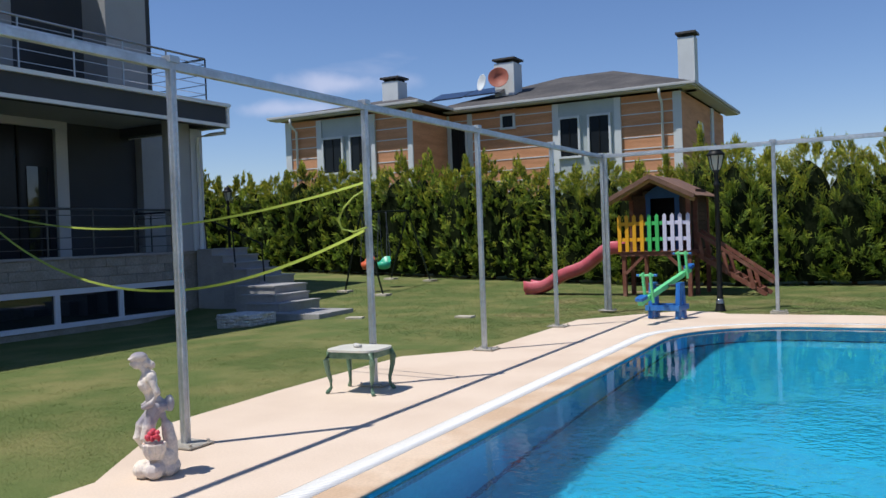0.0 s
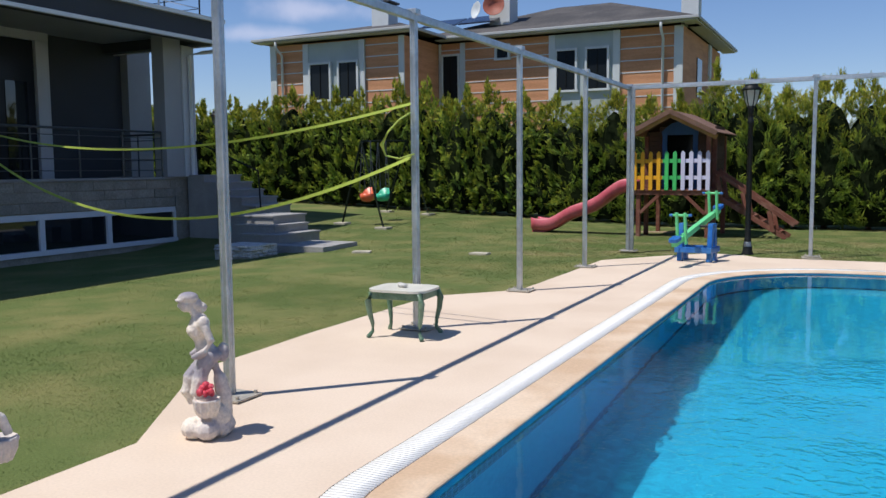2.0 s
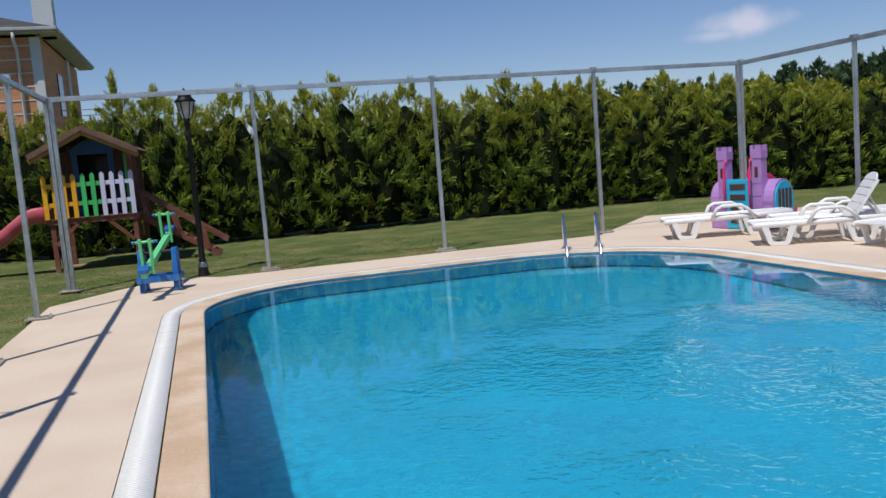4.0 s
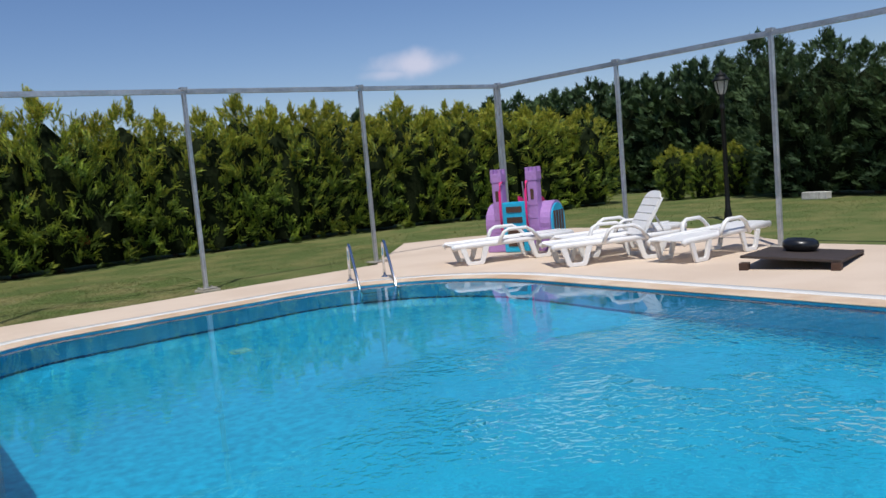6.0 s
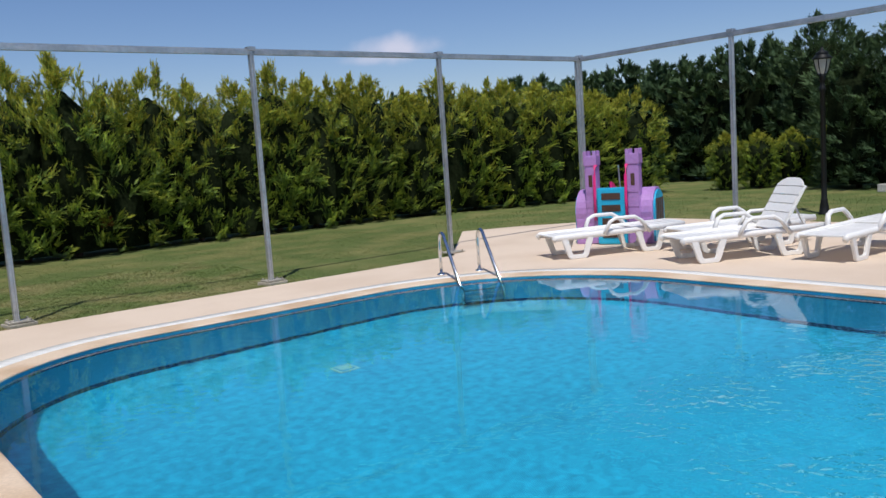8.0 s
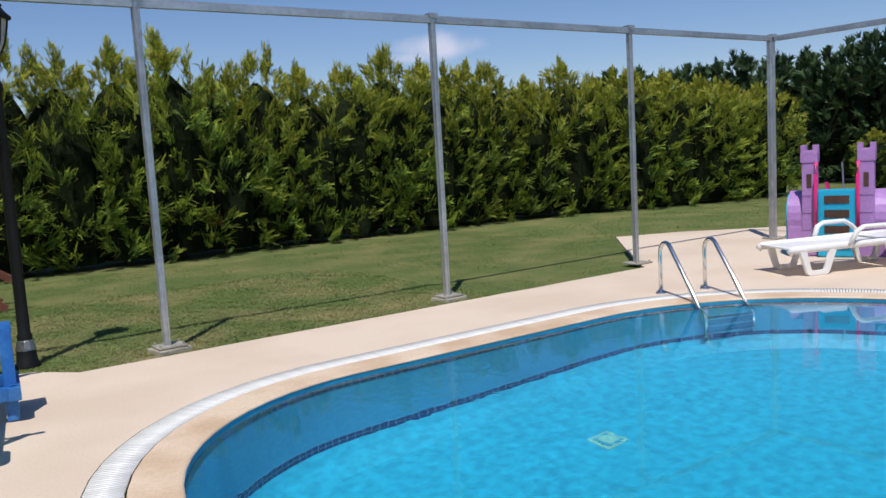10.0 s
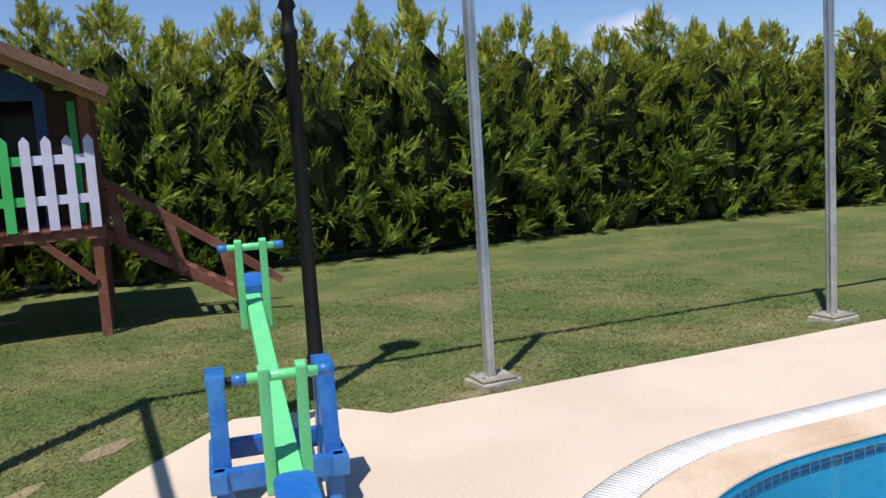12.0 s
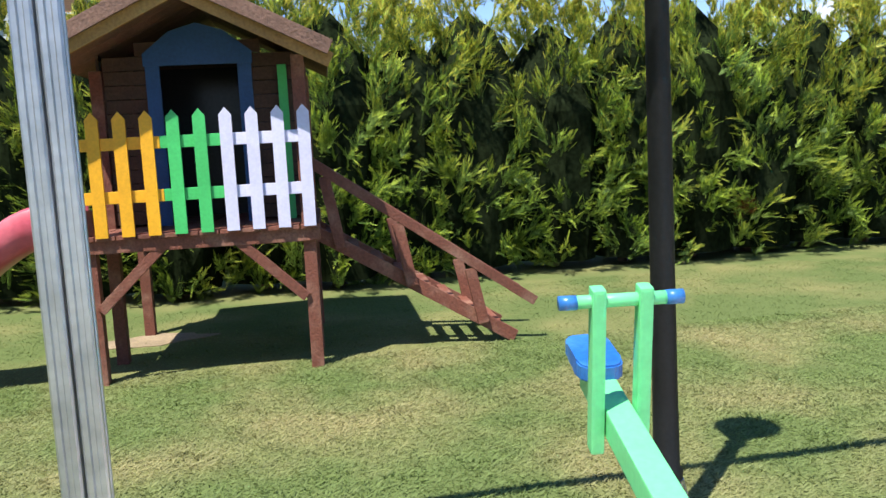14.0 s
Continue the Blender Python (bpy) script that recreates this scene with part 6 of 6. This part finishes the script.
# ---- grass blades ----
def grass(name, x0, x1, y0, y1, density, hgt, seed, kind="blade"):
    r = np.random.default_rng(seed)
    n = int((x1 - x0) * (y1 - y0) * density)
    px, py = r.uniform(x0, x1, n), r.uniform(y0, y1, n)
    keep = [not inside(DECK, float(a), float(b)) for a, b in zip(px, py)]
    px, py = px[keep], py[keep]
    n = len(px)
    pz = np.array([ground_z(float(a), float(b)) for a, b in zip(px, py)]) - 0.001
    a = r.uniform(0, 2 * np.pi, n)
    tuft = np.clip(np.sin(7.9 * px + 1.7 * np.sin(5.1 * py)) * np.sin(8.3 * py + 1.4 * np.sin(6.6 * px)) + 0.35 * np.sin(19 * px + 11 * py), 0, 1)
    h = hgt * r.uniform(0.45, 1.0, n) * (0.8 + 0.5 * tuft)
    w = 0.0017 * r.uniform(0.8, 1.5, n) * (1 + 50 / density ** 0.5)
    lean = hgt * r.uniform(0.8, 2.2, n)
    ca, sa = np.cos(a), np.sin(a)
    base = np.stack([px, py, pz], 1)
    sd = np.stack([-sa * w, ca * w, np.zeros(n)], 1)
    mid = base + np.stack([ca * lean * 0.35, sa * lean * 0.35, h * 0.62], 1)
    tip = base + np.stack([ca * lean, sa * lean, h], 1)
    Q = np.stack([base - sd, base + sd, mid + sd * 0.8, tip], 1)
    me = quads_to_mesh(name, Q, M[kind])
    ob = new(name, me)
    return tagged(ob, "short mown grass blades on the lawn", "grass", kind="stuff")


grass("grass", -7.0, 1.5, 14.3, 19.2, 5000, 0.023, 1, "blade_dry")
grass("grass", 1.5, 6.0, 15.0, 21.6, 1300, 0.013, 2)
grass("grass", -7.0, 1.5, 19.2, 21.8, 1200, 0.013, 3)
grass("grass", -8.5, -5.0, 0.8, 10.5, 2800, 0.008, 4)
grass("grass", -7.0, -5.0, 10.5, 14.3, 1300, 0.018, 8)
grass("grass", -13.0, -8.5, 3.0, 14.0, 900, 0.009, 5)
grass("grass", -14.0, -7.0, 14.0, 22.0, 450, 0.020, 6)
grass("grass", -8.5, -7.0, 10.5, 14.0, 900, 0.018, 9)
grass("grass", 6.0, 15.5, 10.0, 20.5, 220, 0.020, 7)


# ---- overflow grating: single slats by the walking side, the rest joined ----
def slat_verts(p, q, w):
    d = (q - p).normalized()
    s = Vector((-d.y, d.x, 0)) * w / 2
    lo, hi = -0.016, 0.003
    return [Vector((*(v.xy), z)) for z in (lo, hi) for v in (p - s, p + s, q + s, q - s)]


CUBE = ((0, 1, 2), (0, 2, 3), (4, 6, 5), (4, 7, 6), (0, 5, 1), (0, 4, 5), (1, 6, 2), (1, 5, 6), (2, 7, 3), (2, 6, 7), (3, 4, 0), (3, 7, 4))
inn_loop, out_loop = [Vector((*p, 0)) for p in pool_loop(0.272)], [Vector((*p, 0)) for p in pool_loop(0.467)]
grating = thing("drain_grating", "white plastic slatted overflow grating round the pool", "grating", kind="structure")
slat_me = raw("slat", [tuple(v) for v in slat_verts(Vector((0, -0.0975, 0)), Vector((0, 0.0975, 0)), 0.0195)], CUBE, M["grate"])
verts, tris, singles = [], [], 0
nl = len(inn_loop)
for k in range(nl):
    a, b, c, d = inn_loop[k], inn_loop[(k + 1) % nl], out_loop[k], out_loop[(k + 1) % nl]
    n = max(1, round(((a - b).length + (c - d).length) / 2 / 0.028))
    for i in range(n):
        p, q = a.lerp(b, i / n), c.lerp(d, i / n)
        near = p.x < 1.5 and p.y > 6.5
        if near and singles < 300:
            singles += 1
            s = new("slat", slat_me)
            s.parent = grating
            way = q - p
            s.matrix_basis = Matrix.Translation((p + q) / 2) @ Matrix.Rotation(math.atan2(way.y, way.x) - math.pi / 2, 4, "Z")
        else:
            o = len(verts)
            verts += [tuple(v) for v in slat_verts(p, q, 0.0195)]
            tris += [(o + u, o + v, o + w) for u, v, w in CUBE]
rest = new("grating_slats", raw("grating_slats", verts, np.array(tris), M["grate"]))
rest.parent = grating
tagged(rest, kind="stuff")
# stone facing of the terrace band, block by block
rng = random.Random(3)
for row in range(3):
    z0, y = 0.80 + row * 0.205, 8.25
    while y < 15.33:
        w = min(rng.uniform(0.45, 0.95), 15.35 - y)
        if w < 0.06:
            break
        part("stone", boxed(HX - 0.02, HX + 0.012 + rng.uniform(0, 0.014), y + 0.004, y + w - 0.004, z0 + 0.004, z0 + 0.199, 0.004), M["stone_clad"], house)
        y += w
